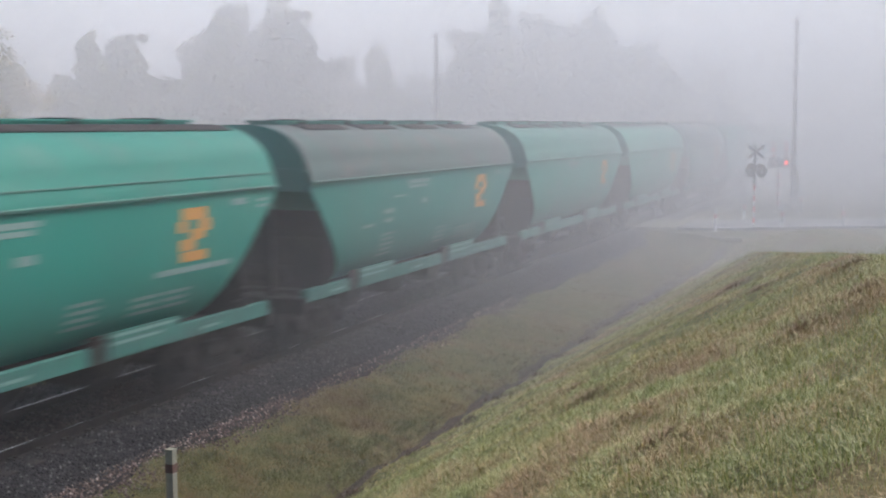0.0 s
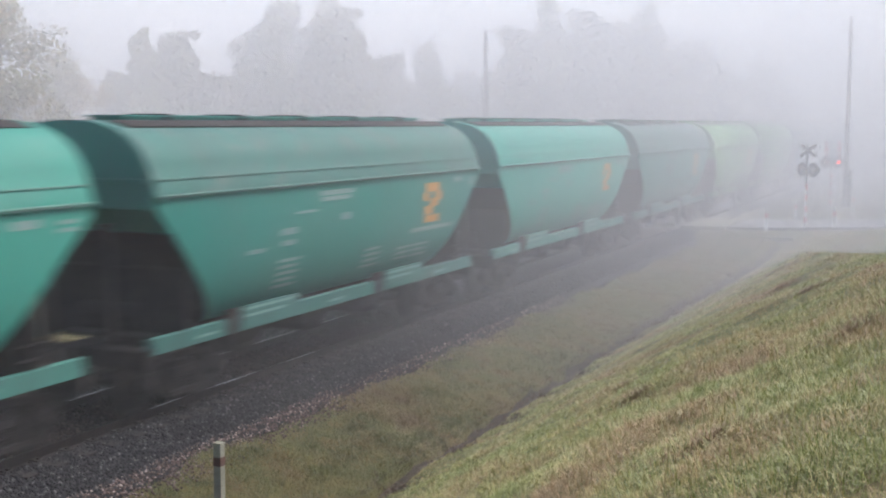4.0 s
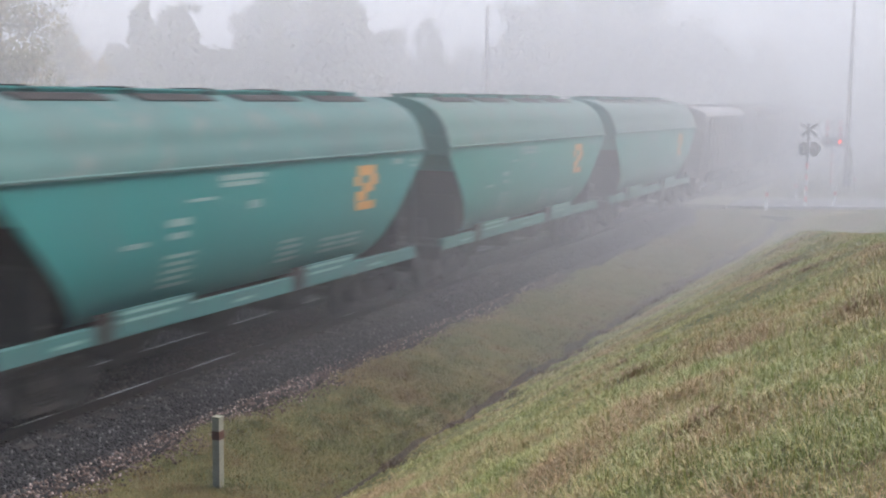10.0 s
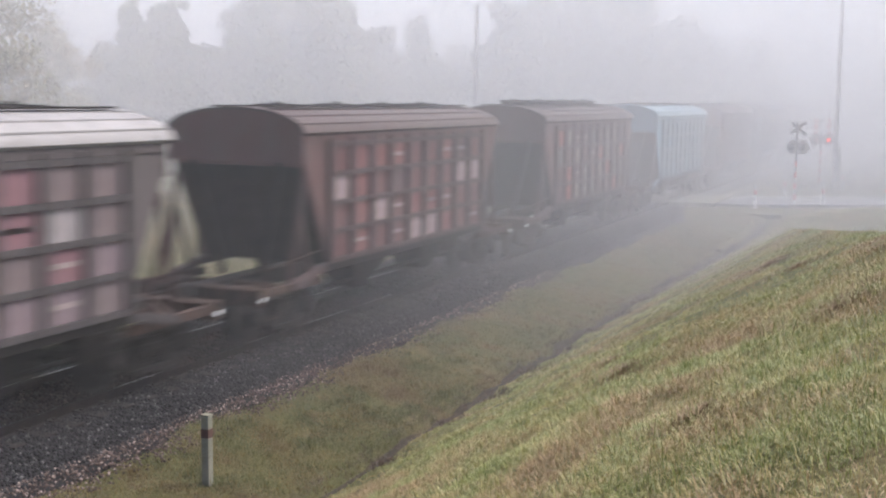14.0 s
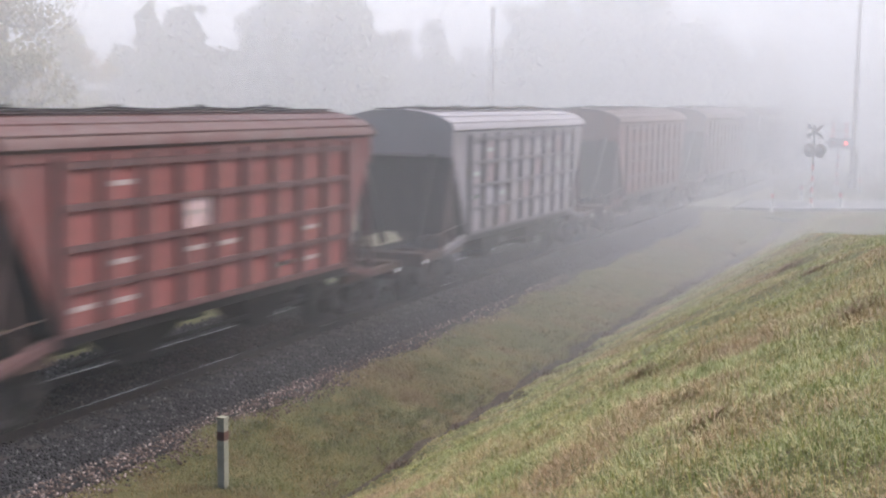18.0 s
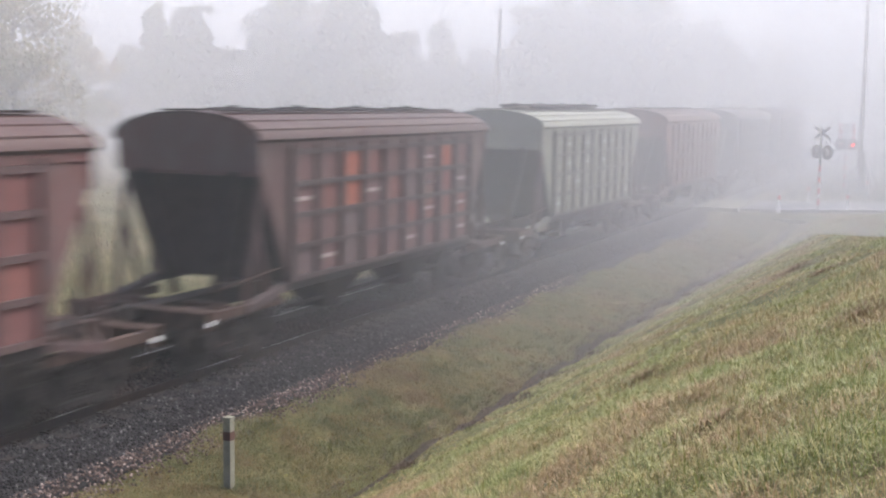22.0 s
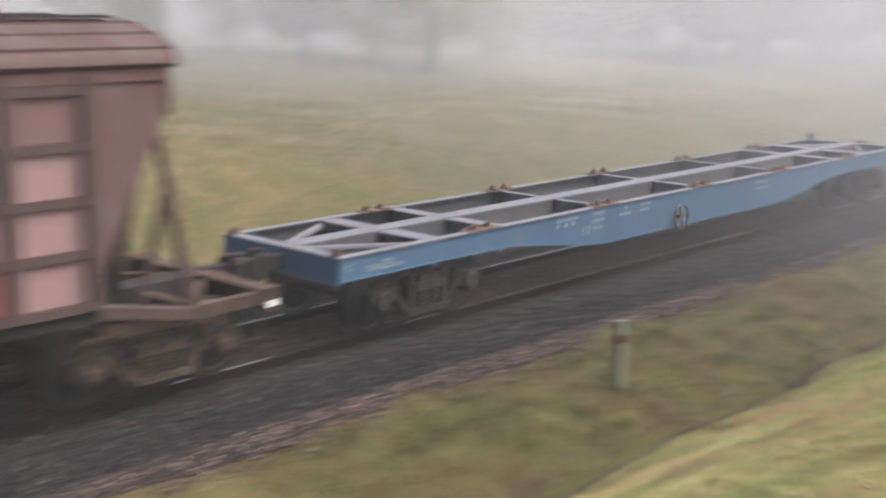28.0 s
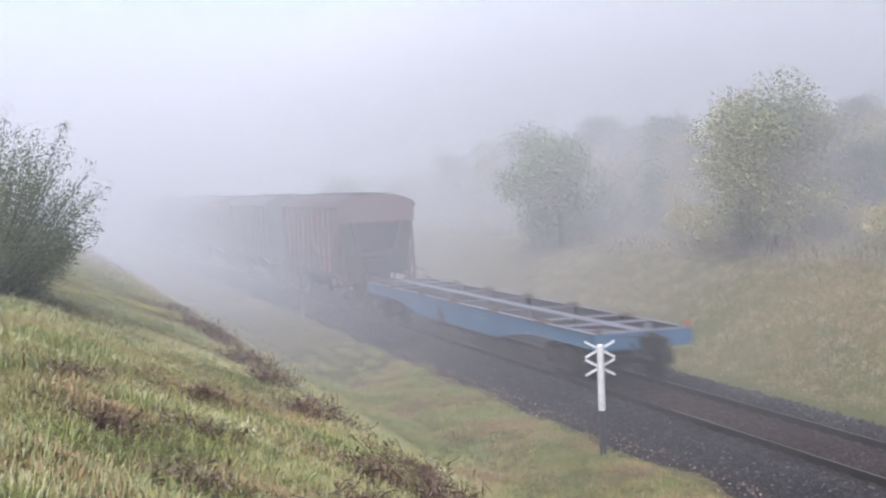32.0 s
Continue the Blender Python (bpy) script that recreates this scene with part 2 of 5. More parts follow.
# ---- mesh helpers ----
class Shape:
    """Corners and faces of one mesh, built from simple solids."""

    def __init__(self):
        self.v, self.f = [], []

    def add(self, verts, faces):
        k = len(self.v)
        self.v += [tuple(p) for p in verts]
        self.f += [tuple(k + i for i in q) for q in faces]
        return self

    def box(self, x0, x1, y0, y1, z0, z1):
        p = [(x, y, z) for z in (z0, z1) for y in (y0, y1) for x in (x0, x1)]
        return self.add(p, [(0, 2, 3, 1), (4, 5, 7, 6), (0, 1, 5, 4), (2, 6, 7, 3), (0, 4, 6, 2), (1, 3, 7, 5)])

    def bar(self, a, b, w, h=None):
        """A square bar from a to b."""
        a, b, h = Vector(a), Vector(b), h or w
        d = (b - a).normalized()
        s = d.cross(Vector((0, 0, 1)) if abs(d.z) < 0.95 else Vector((1, 0, 0))).normalized()
        u = s.cross(d)
        p = [e + s * i * w / 2 + u * j * h / 2 for e in (a, b) for i, j in ((-1, -1), (1, -1), (1, 1), (-1, 1))]
        return self.add(p, [(3, 2, 1, 0), (4, 5, 6, 7), (0, 1, 5, 4), (1, 2, 6, 5), (2, 3, 7, 6), (3, 0, 4, 7)])

    def tube(self, points, radii, sides=8, caps=True):
        """A round rod through points, with one radius or one for each."""
        pts = [Vector(p) for p in points]
        radii = radii if hasattr(radii, "__len__") else [radii] * len(pts)
        rings = []
        for i, p in enumerate(pts):
            d = (pts[min(i + 1, len(pts) - 1)] - pts[max(i - 1, 0)]).normalized()
            s = d.cross(Vector((0, 0, 1)) if abs(d.z) < 0.95 else Vector((1, 0, 0))).normalized()
            u = s.cross(d)
            rings += [p + (s * math.cos(2 * math.pi * k / sides) + u * math.sin(2 * math.pi * k / sides)) * radii[i] for k in range(sides)]
        n, q = len(pts), []
        for i in range(n - 1):
            q += [(i * sides + k, i * sides + (k + 1) % sides, (i + 1) * sides + (k + 1) % sides, (i + 1) * sides + k) for k in range(sides)]
        if caps:
            q += [tuple(range(sides))[::-1], tuple((n - 1) * sides + k for k in range(sides))]
        return self.add(rings, q)

    def loft(self, sections, closed=True, caps=True):
        """Skin between rows of points of equal length."""
        n, k = len(sections), len(sections[0])
        q = []
        for i in range(n - 1):
            for j in range(k if closed else k - 1):
                q.append((i * k + j, i * k + (j + 1) % k, (i + 1) * k + (j + 1) % k, (i + 1) * k + j))
        if caps and closed:
            q += [tuple(range(k))[::-1], tuple((n - 1) * k + j for j in range(k))]
        return self.add([p for s in sections for p in s], q)

    def slab(self, outline, y0, y1):
        """An outline of (x, z) drawn out along y."""
        return self.loft([[(x, y, z) for x, z in outline] for y in (y0, y1)])


def mesh_of(name, shape, material, smooth=False):
    me = bpy.data.meshes.new(name)
    me.from_pydata(shape.v, [], shape.f)
    me.materials.append(material)
    if smooth:
        me.polygons.foreach_set("use_smooth", [True] * len(me.polygons))
        me.set_sharp_from_angle(angle=radians(35))
    return me


def part(name, shape, material, parent, label="", at=None, smooth=False):
    ob = new(name, shape if isinstance(shape, bpy.types.Mesh) else mesh_of(name, shape, material, smooth))
    ob.parent = parent
    if at is not None:
        ob.matrix_basis = at
    return tagged(ob, label)


def thing(name, m, label, category, group=""):
    ob = new(name)
    ob.matrix_basis = m
    ob.empty_display_size = 0.3
    return tagged(ob, label, category, group)


def single(name, shape, material, label, category="", group="", kind="", m=None, smooth=False):
    ob = new(name, shape if isinstance(shape, bpy.types.Mesh) else mesh_of(name, shape, material, smooth))
    if m is not None:
        ob.matrix_basis = m
    return tagged(ob, label, category, group, kind)


def cloud(name, material, verts, faces, label="", kind="stuff", category="", parent=None, m=None, group=""):
    """One mesh from arrays of corners and of three- or four-cornered faces."""
    me = bpy.data.meshes.new(name)
    sides = faces.shape[1]
    me.vertices.add(len(verts))
    me.vertices.foreach_set("co", np.ascontiguousarray(verts, dtype=np.float32).ravel())
    me.loops.add(faces.size)
    me.loops.foreach_set("vertex_index", np.ascontiguousarray(faces, dtype=np.int32).ravel())
    me.polygons.add(len(faces))
    me.polygons.foreach_set("loop_start", np.arange(len(faces), dtype=np.int32) * sides)
    me.update(calc_edges=True)
    me.materials.append(material)
    ob = new(name, me)
    ob.parent = parent
    if m is not None:
        ob.matrix_basis = m
    return tagged(ob, label, category, group, kind)


def ease(a, b, v):
    k = np.clip((np.asarray(v, float) - a) / (b - a), 0, 1)
    return k * k * (3 - 2 * k)


# ---- the lie of the land ----
def drift(y):
    """How far the ditch and the foot of the bank draw nearer towards the road."""
    return 0.5 * ease(34, 50, y)


ROAD = [(60, 76.0), (20, 70.0), (-3.4, 61.7), (-5.5, 60.5), (-7.5, 59.4), (-9.3, 58.6), (-11.3, 58.2), (-14.5, 58.0), (-17.5, 58.6), (-20.5, 61.0), (-23.0, 65.0), (-26.5, 71.5), (-33, 83), (-44, 108)]


def road_y(x):
    return np.interp(x, [p[0] for p in reversed(ROAD)], [p[1] for p in reversed(ROAD)])


def land(x, y):
    """Height of the ground: a shallow cutting, the rails at zero."""
    x, y = np.asarray(x, float), np.asarray(y, float)
    north = np.interp(y, [8, 36, 46, 57], [1.0, 1.0, 0.6, 0.22])
    # the bank on which the camera stands, with a ditch at its foot
    xd = x - drift(y) * (x > -9.6)
    even = np.interp(xd, [-11.1, -9.6, -8.16, -8.06, -7.96, -7.86, -7.3, -4.0, 0.0, 4.0, 30.0], [-0.42, -0.62, -0.93, -1.05, -1.07, -1.0, -0.78, 1.1, 3.1, 3.9, 5.0])
    crest = np.interp(x, [-11.1, -9.6, -8.3, -7.0, -3.5, 0.0, 4.0, 30.0], [-0.42, -0.6, -0.85, -0.55, 1.7, 3.1, 3.9, 5.0])
    k = ease(4, -12, y)
    near = even * (1 - k) + crest * k
    near = np.where(near > -0.55, -0.55 + (near + 0.55) * north, near)
    near = np.where(y > 6, np.minimum(near, np.maximum(4.52 - 0.0995 * y, -0.35)), near)
    near = near + 0.6 * np.exp(-((x + 3.2) / 2.4) ** 2 - ((y - 53.0) / 3.6) ** 2)
    level = ease(60, 66, y)
    near = near * (1 - level) - 0.2 * level
    # the meadow beyond the rails, steeper and higher towards the south
    d = -15.9 - x
    open_side = ease(4, 26, y)
    rise = 2.5 * ease(-0.8, 5.6, d) + 0.3 * ease(5, 16, d)
    gentle = 1.5 * ease(-1, 9, d) + 1.2 * ease(6, 26, d) + 0.5 * ease(26, 60, d)
    hill = 3.2 * ease(6.4, 13.0 - 3.4 * ease(-28, -42, y), d) * ease(-14, -32, y)
    far = -0.4 + (rise * (1 - open_side) + gentle * open_side) * np.interp(y, [30, 60], [1.0, 0.6]) + hill
    bed = np.full_like(x, -0.42)
    z = np.where(x > -11.1, near, np.where(x < -15.9, far, bed))
    # level ground for the road at the crossing
    road = np.exp(-((y - road_y(x)) / 5.2) ** 4) * np.interp(x, [-48, -25, 20], [0.3, 1, 1])
    z = np.where((x > -15.9) & (x < -11.1), z, z * (1 - road) - 0.14 * road)
    far_off = ease(90, 400, np.hypot(x, y))
    rough = 0.05 * np.sin(x * 1.7 + 0.6 * np.sin(y * 0.9)) * np.sin(y * 1.3) + 0.03 * np.sin(x * 4.1 + y * 0.7) * np.sin(y * 3.7 - x)
    rough = rough * np.where((x > -15.9) & (x < -11.1), 0, 1) * (1 - road)
    return (z + rough) * (1 - far_off) + 2.0 * far_off


def steps(*spans):
    out = []
    for a, b, s in spans:
        out += list(np.arange(a, b, s))
    return np.array(out + [spans[-1][1]])


def ground():
    xs = steps((-1500, -300, 200), (-300, -80, 20), (-80, -36, 2), (-36, -17, 0.7), (-17, -10.5, 0.5), (-10.5, -8.4, 0.28), (-8.4, -7.1, 0.06), (-7.1, 4, 0.28), (4, 20, 1.5), (20, 100, 10), (100, 1500, 200))
    ys = steps((-1500, -300, 200), (-300, -90, 15), (-90, -45, 1.5), (-45, 60, 0.5), (60, 90, 1.5), (90, 300, 15), (300, 1500, 200))
    gx, gy = np.meshgrid(xs, ys)
    v = np.stack([gx, gy, land(gx, gy)], -1).reshape(-1, 3)
    nx, ny = len(xs), len(ys)
    i = (np.arange(ny - 1)[:, None] * nx + np.arange(nx - 1)).ravel()
    me = bpy.data.meshes.new("ground")
    me.from_pydata(v.tolist(), [], np.stack([i, i + 1, i + nx + 1, i + nx], -1).tolist())
    me.materials.append(MEADOW)
    me.polygons.foreach_set("use_smooth", [True] * len(me.polygons))
    return tagged(new("ground", me), "rough autumn meadow and grassy cutting slopes", "ground", "", "structure")


ground()
# thin mist over everything, and thicker banks of fog that lie farther off
for name, box, density in (
    ("mist", (-230, 170, -270, 270, -12, 18), 0.0015),
    ("fog_bank", (-222.5, 162.5, 16, 262.5, -11.2, 17.2), 0.006),
    ("fog_bank", (-222, 162, 22, 262, -11, 17.0), 0.008),
    ("fog_bank", (-221.5, 161.5, 30, 261.5, -10.7, 16.9), 0.003),
    ("fog_bank", (-221, 161, 38, 261, -10.5, 16.8), 0.003),
    ("fog_bank", (-220.5, 160.5, 48, 260.5, -10.2, 16.6), 0.002),
    ("fog_bank", (-220, 160, 58, 260, -10, 16.5), 0.014),
    ("fog_bank", (-218, 158, 77, 258, -9, 16.0), 0.006),
    ("fog_bank", (-222, 162, -262, -14, -11, 17.0), 0.0075),
    ("fog_bank", (-221, 161, -261, -30, -10.5, 16.8), 0.010),
    ("fog_bank", (-220, 160, -260, -48, -10, 16.5), 0.012),
    ("fog_bank", (-224, -20.6, -263, 9, -11.5, 17.5), 0.044),
    ("fog_bank", (-225, -28, 9, 43, -11.7, 17.6), 0.034),
):
    single(name, Shape().box(*box), droplets(density), "pale morning fog lying over the meadow", "fog", "", "structure")

# ---- the track ----
def rail_outline(x):
    half = [(0.075, -0.18), (0.075, -0.165), (0.012, -0.145), (0.012, -0.045), (0.037, -0.035), (0.037, -0.004), (0.03, -0.001)]
    return [(x + a, b) for a, b in half] + [(x - a, b) for a, b in reversed(half)]


Y0, Y1 = -160, 175
track = thing("railway_track", pose(TRACK_X, 0, 0), "single railway track with rusty rails on grey stone ballast", "track")
tagged(track, kind="structure")
for side in (-1, 1):
    r = part("rail", Shape().slab(rail_outline(side * 0.797)[::-1], Y0, Y1), RAIL_SIDE, track)
    part("rail_head", Shape().box(side * 0.797 - 0.013, side * 0.797 + 0.013, Y0, Y1, -0.002, 0.002), RAIL_TOP, r, "polished running surface")
bed = Shape().slab([(-3.1, -0.55), (-3.05, -0.42), (-1.75, -0.19), (-1.2, -0.165), (1.2, -0.165), (1.55, -0.20), (2.3, -0.47), (2.35, -0.58)], Y0, Y1)
part("ballast_bed", bed, BED, track, "dark stone ballast shoulder")

# ---- rolling stock ----
MESHES = {}


def shared(key, build, material, smooth=False):
    """A mesh that alike parts have in common."""
    if key not in MESHES:
        MESHES[key] = mesh_of(key.split("|")[0], build(), material, smooth)
    return MESHES[key]


def wheel_shape():
    s = Shape()
    prof = [(0.10, -0.10), (0.10, 0.09), (0.17, 0.07), (0.40, 0.025), (0.42, 0.065), (0.475, 0.065), (0.478, -0.045), (0.505, -0.055), (0.505, -0.075), (0.42, -0.07), (0.40, -0.02), (0.17, -0.05)]
    ring = []
    for k in range(28):
        a = 2 * math.pi * k / 28
        ring.append([(x, r * math.cos(a), r * math.sin(a)) for r, x in prof])
    return s.loft(ring + [ring[0]], True, False)


def side_frame_shape():
    s = Shape()
    t = 0.075
    def plate(pts, x0=-t, x1=t):
        s.loft([[(x, y, z) for y, z in pts] for x in (x0, x1)])
    plate([(-1.08, 0.66), (-0.95, 0.80), (-0.45, 0.90), (0.45, 0.90), (0.95, 0.80), (1.08, 0.66), (1.08, 0.60), (0.90, 0.68), (0.45, 0.79), (-0.45, 0.79), (-0.90, 0.68), (-1.08, 0.60)])
    for k in (-1, 1):
        plate([(k * 0.62, 0.74), (k * 0.74, 0.70), (k * 0.70, 0.52), (k * 0.42, 0.22), (k * 0.34, 0.30), (k * 0.58, 0.54)])
        plate([(k * 0.30, 0.80), (k * 0.40, 0.80), (k * 0.40, 0.26), (k * 0.30, 0.26)], -t - 0.03, t + 0.03)
        plate([(k * 1.10, 0.66), (k * 1.16, 0.62), (k * 1.16, 0.42), (k * 1.10, 0.42)])
        plate([(k * 0.70, 0.66), (k * 0.76, 0.66), (k * 0.76, 0.42), (k * 0.70, 0.46)])
    plate([(-0.46, 0.28), (0.46, 0.28), (0.40, 0.20), (-0.40, 0.20)], -0.13, 0.13)
    return s


def spring_shape():
    s, n = Shape(), 44
    pts = [(0.085 * math.cos(2 * math.pi * 4.5 * i / n), 0.085 * math.sin(2 * math.pi * 4.5 * i / n), 0.28 + 0.25 * i / n) for i in range(n + 1)]
    return s.tube(pts, 0.02, 5)


def add_bogie(wagon, y, fine=False, dusty=False):
    bolster = Shape().box(-0.95, 0.95, -0.2, 0.2, 0.52, 0.72).box(-0.32, 0.32, -0.28, 0.28, 0.70, 0.86)
    bogie = part("bogie", shared("bogie_bolster", lambda: bolster, STEEL_DARK), None, wagon, "grimy two-axle freight bogie", pose(0, y, 0))
    cast, own = (BOGIE_STEEL, "|dusty") if dusty else (BOGIE_DARK, "|dark")
    for sx in (-1, 1):
        part("side_frame", shared("side_frame" + own, side_frame_shape, cast), None, bogie, at=pose(sx * 1.02, 0, 0))
        part("bolster_end", shared("bolster_end" + own, lambda: Shape().box(-0.14, 0.14, -0.29, 0.29, 0.54, 0.66).box(-0.12, 0.12, -0.2, 0.2, 0.66, 0.76), cast), None, bogie, at=pose(sx * 1.02, 0, 0))
        for sy in (-1, 1):
            part("wheel", shared("wheel", wheel_shape, STEEL_DARK, True), None, bogie, at=pose(sx * 0.76, sy * 0.925, 0.478, 0, 0, 0 if sx > 0 else 180))
            part("axle_box", shared("axle_box" + own, lambda: Shape().tube([(-0.12, 0, 0), (0.10, 0, 0), (0.14, 0, 0)], [0.17, 0.165, 0.12], 14).box(-0.1, 0.08, -0.19, 0.19, 0.06, 0.17), cast, True), None, bogie, at=pose(sx * 1.03, sy * 0.925, 0.49))
            if fine or sx > 0:
                part("spring", shared("spring" + own, spring_shape, cast, True), None, bogie, at=pose(sx * 1.06, sy * 0.13, 0))
    for sy in (-1, 1):
        part("axle", shared("axle", lambda: Shape().tube([(-1.0, 0, 0), (1.0, 0, 0)], 0.08, 10), STEEL_DARK, True), None, bogie, at=pose(0, sy * 0.925, 0.478))
        part("brake_beam", shared("brake_beam", lambda: Shape().bar((-0.75, 0, 0), (0.75, 0, 0), 0.09).box(-0.82, -0.70, -0.05, 0.05, -0.15, 0.15).box(0.70, 0.82, -0.05, 0.05, -0.15, 0.15), STEEL_DARK), None, bogie, at=pose(0, sy * 0.38, 0.45))
    return bogie


def add_coupler(wagon, y, way):
    """An automatic coupler with its air hose, at the wagon's end y."""
    def head():
        return Shape().loft([[(x, yy, z) for x, z in ((-0.16, 0.9), (0.2, 0.9), (0.22, 1.0), (0.22, 1.16), (0.15, 1.22), (-0.17, 1.2))] for yy in (-0.30, -0.12)])
    def hose():
        pts = [(0.32, -0.62, 1.0), (0.34, -0.5, 0.98), (0.34, -0.42, 0.9), (0.32, -0.3, 0.8), (0.26, -0.12, 0.72), (0.2, 0.02, 0.70)]
        return Shape().tube(pts, 0.028, 7).tube([(0.2, 0.02, 0.70), (0.18, 0.06, 0.71)], 0.045, 7)
    c = part("coupler", shared("coupler", head, STEEL_DARK), None, wagon, "heavy cast automatic coupler", pose(0, y, 0, 0, 0, 0 if way > 0 else 180))
    for name, box in (("shank", (-0.085, 0.085, -0.72, -0.29, 0.95, 1.15)), ("jaw", (-0.22, -0.06, -0.13, 0.12, 0.93, 1.17)), ("guard_arm", (0.10, 0.25, -0.13, 0.02, 0.9, 1.2)), ("lock_box", (-0.05, 0.1, -0.3, -0.15, 1.205, 1.27)), ("foot", (-0.1, 0.12, -0.28, -0.13, 0.84, 0.905))):
        part(name, shared("coupler_" + name, lambda box=box: Shape().box(*box), STEEL_DARK), None, c)
    part("air_hose", shared("air_hose", hose, RUBBER, True), None, c, "hanging black rubber brake hose")
    part("uncoupling_lever", shared("uncoupling_lever", lambda: Shape().tube([(0.1, -0.45, 1.14), (0.5, -0.62, 1.16), (1.25, -0.66, 1.12), (1.3, -0.6, 0.9)], 0.014, 5), STEEL_RUST), None, c)


def patchwork(name, stops, rough=0.7):
    """Paint that differs from panel to panel: some touched up, some faded, some rusted."""
    m, n, l, b = nodes_of(name)
    info = n.new("ShaderNodeObjectInfo")
    own = ramp(n, l, info.outputs["Random"], stops)
    own.node.color_ramp.interpolation = "CONSTANT"
    streak = tex(n, l, 2.5, 5.0, 0.7, stretch=(1, 1.6, 0.5))
    grime = tex(n, l, 9.0, 5.0, 0.7)
    c = blend(n, l, ramp(n, l, streak, [(0.45, (0, 0, 0)), (0.75, (0.6, 0.6, 0.6))]), own, (0.075, 0.052, 0.045))
    c = blend(n, l, 0.5, c, ramp(n, l, grime, [(0.3, (0.45, 0.43, 0.42)), (0.65, (1.1, 1.1, 1.1))]), "MULTIPLY")
    l.new(c, b.inputs["Base Color"])
    b.inputs["Roughness"].default_value, b.inputs["Specular IOR Level"].default_value = rough, 0.15
    bump(n, l, b, grime, 0.3, 0.004)
    return m


def mixed(c, k, d=(0.10, 0.09, 0.085)):
    return tuple(a * (1 - k) + b * k for a, b in zip(c, d))


# number from the train's end: body colour, roof colour, panel palette, words
RIBBED = {
    1: ((0.092, 0.045, 0.041), (0.088, 0.047, 0.043), [(0, (0.105, 0.050, 0.046)), (0.33, (0.24, 0.092, 0.086)), (0.55, (0.098, 0.062, 0.058)), (0.70, (0.30, 0.185, 0.18)), (0.82, (0.30, 0.070, 0.048)), (0.92, (0.15, 0.055, 0.047))], "dark brown hopper wagon with pink and red touched-up panels"),
    2: ((0.066, 0.052, 0.053), (0.126, 0.104, 0.099), [(0, (0.092, 0.070, 0.071)), (0.5, (0.108, 0.070, 0.069)), (0.8, (0.157, 0.075, 0.072)), (0.92, (0.130, 0.100, 0.100))], "sooty grey-brown hopper wagon with ribbed sides"),
    3: ((0.123, 0.050, 0.041), (0.099, 0.053, 0.047), [(0, (0.162, 0.064, 0.054)), (0.55, (0.140, 0.058, 0.051)), (0.8, (0.173, 0.081, 0.072)), (0.93, (0.272, 0.189, 0.184))], "orange-red ribbed hopper wagon with faded marks"),
    4: ((0.155, 0.160, 0.122), (0.195, 0.203, 0.165), [(0, (0.165, 0.170, 0.130)), (0.5, (0.195, 0.197, 0.155)), (0.85, (0.150, 0.160, 0.115))], "pale grey-green ribbed hopper wagon with rusty ends"),
    5: ((0.077, 0.045, 0.043), (0.082, 0.048, 0.046), [(0, (0.110, 0.060, 0.058)), (0.55, (0.135, 0.056, 0.049)), (0.75, (0.24, 0.075, 0.046)), (0.88, (0.095, 0.066, 0.066))], "dark red-brown ribbed hopper wagon, dirty all over"),
    6: ((0.105, 0.050, 0.046), (0.089, 0.050, 0.047), [(0, (0.134, 0.058, 0.054)), (0.6, (0.168, 0.067, 0.057)), (0.85, (0.108, 0.056, 0.054)), (0.95, (0.368, 0.283, 0.284))], "brown ribbed hopper wagon with weathered paint"),
    7: ((0.123, 0.050, 0.043), (0.095, 0.050, 0.046), [(0, (0.162, 0.062, 0.054)), (0.6, (0.195, 0.070, 0.057)), (0.85, (0.129, 0.058, 0.054)), (0.94, (0.387, 0.283, 0.274))], "red-brown ribbed hopper wagon with pale stencil marks"),
    8: ((0.185, 0.165, 0.180), (0.205, 0.192, 0.208), [(0, (0.210, 0.185, 0.202)), (0.4, (0.240, 0.220, 0.245)), (0.75, (0.205, 0.150, 0.160)), (0.88, (0.180, 0.160, 0.175))], "faded lilac-grey ribbed hopper wagon"),
    9: ((0.136, 0.046, 0.042), (0.098, 0.043, 0.041), [(0, (0.175, 0.057, 0.052)), (0.6, (0.198, 0.062, 0.057)), (0.85, (0.147, 0.054, 0.051)), (0.94, (0.441, 0.311, 0.304))], "brick-red ribbed hopper wagon, fairly clean"),
    10: ((0.165, 0.265, 0.310), (0.176, 0.270, 0.310), [(0, (0.215, 0.315, 0.355)), (0.45, (0.255, 0.345, 0.380)), (0.88, (0.130, 0.360, 0.390)), (0.92, (0.250, 0.400, 0.480))], "light blue ribbed hopper wagon with turquoise patches"),
    11: ((0.100, 0.050, 0.044), (0.066, 0.041, 0.039), [(0, (0.105, 0.055, 0.048)), (0.3, (0.25, 0.070, 0.046)), (0.5, (0.105, 0.090, 0.083)), (0.75, (0.16, 0.070, 0.056)), (0.9, (0.19, 0.155, 0.14))], "rusty brown hopper wagon with red and pale patched panels"),
    12: ((0.100, 0.050, 0.046), (0.102, 0.070, 0.067), [(0, (0.129, 0.062, 0.060)), (0.5, (0.179, 0.075, 0.072)), (0.75, (0.108, 0.070, 0.072)), (0.9, (0.303, 0.226, 0.224))], "dull rust-red ribbed hopper wagon"),
    13: ((0.085, 0.070, 0.069), (0.279, 0.266, 0.261), [(0, (0.160, 0.125, 0.125)), (0.4, (0.193, 0.146, 0.157)), (0.7, (0.203, 0.109, 0.122)), (0.88, (0.280, 0.250, 0.250))], "grimy hopper wagon with pale grey roof and pinkish panels"),
}


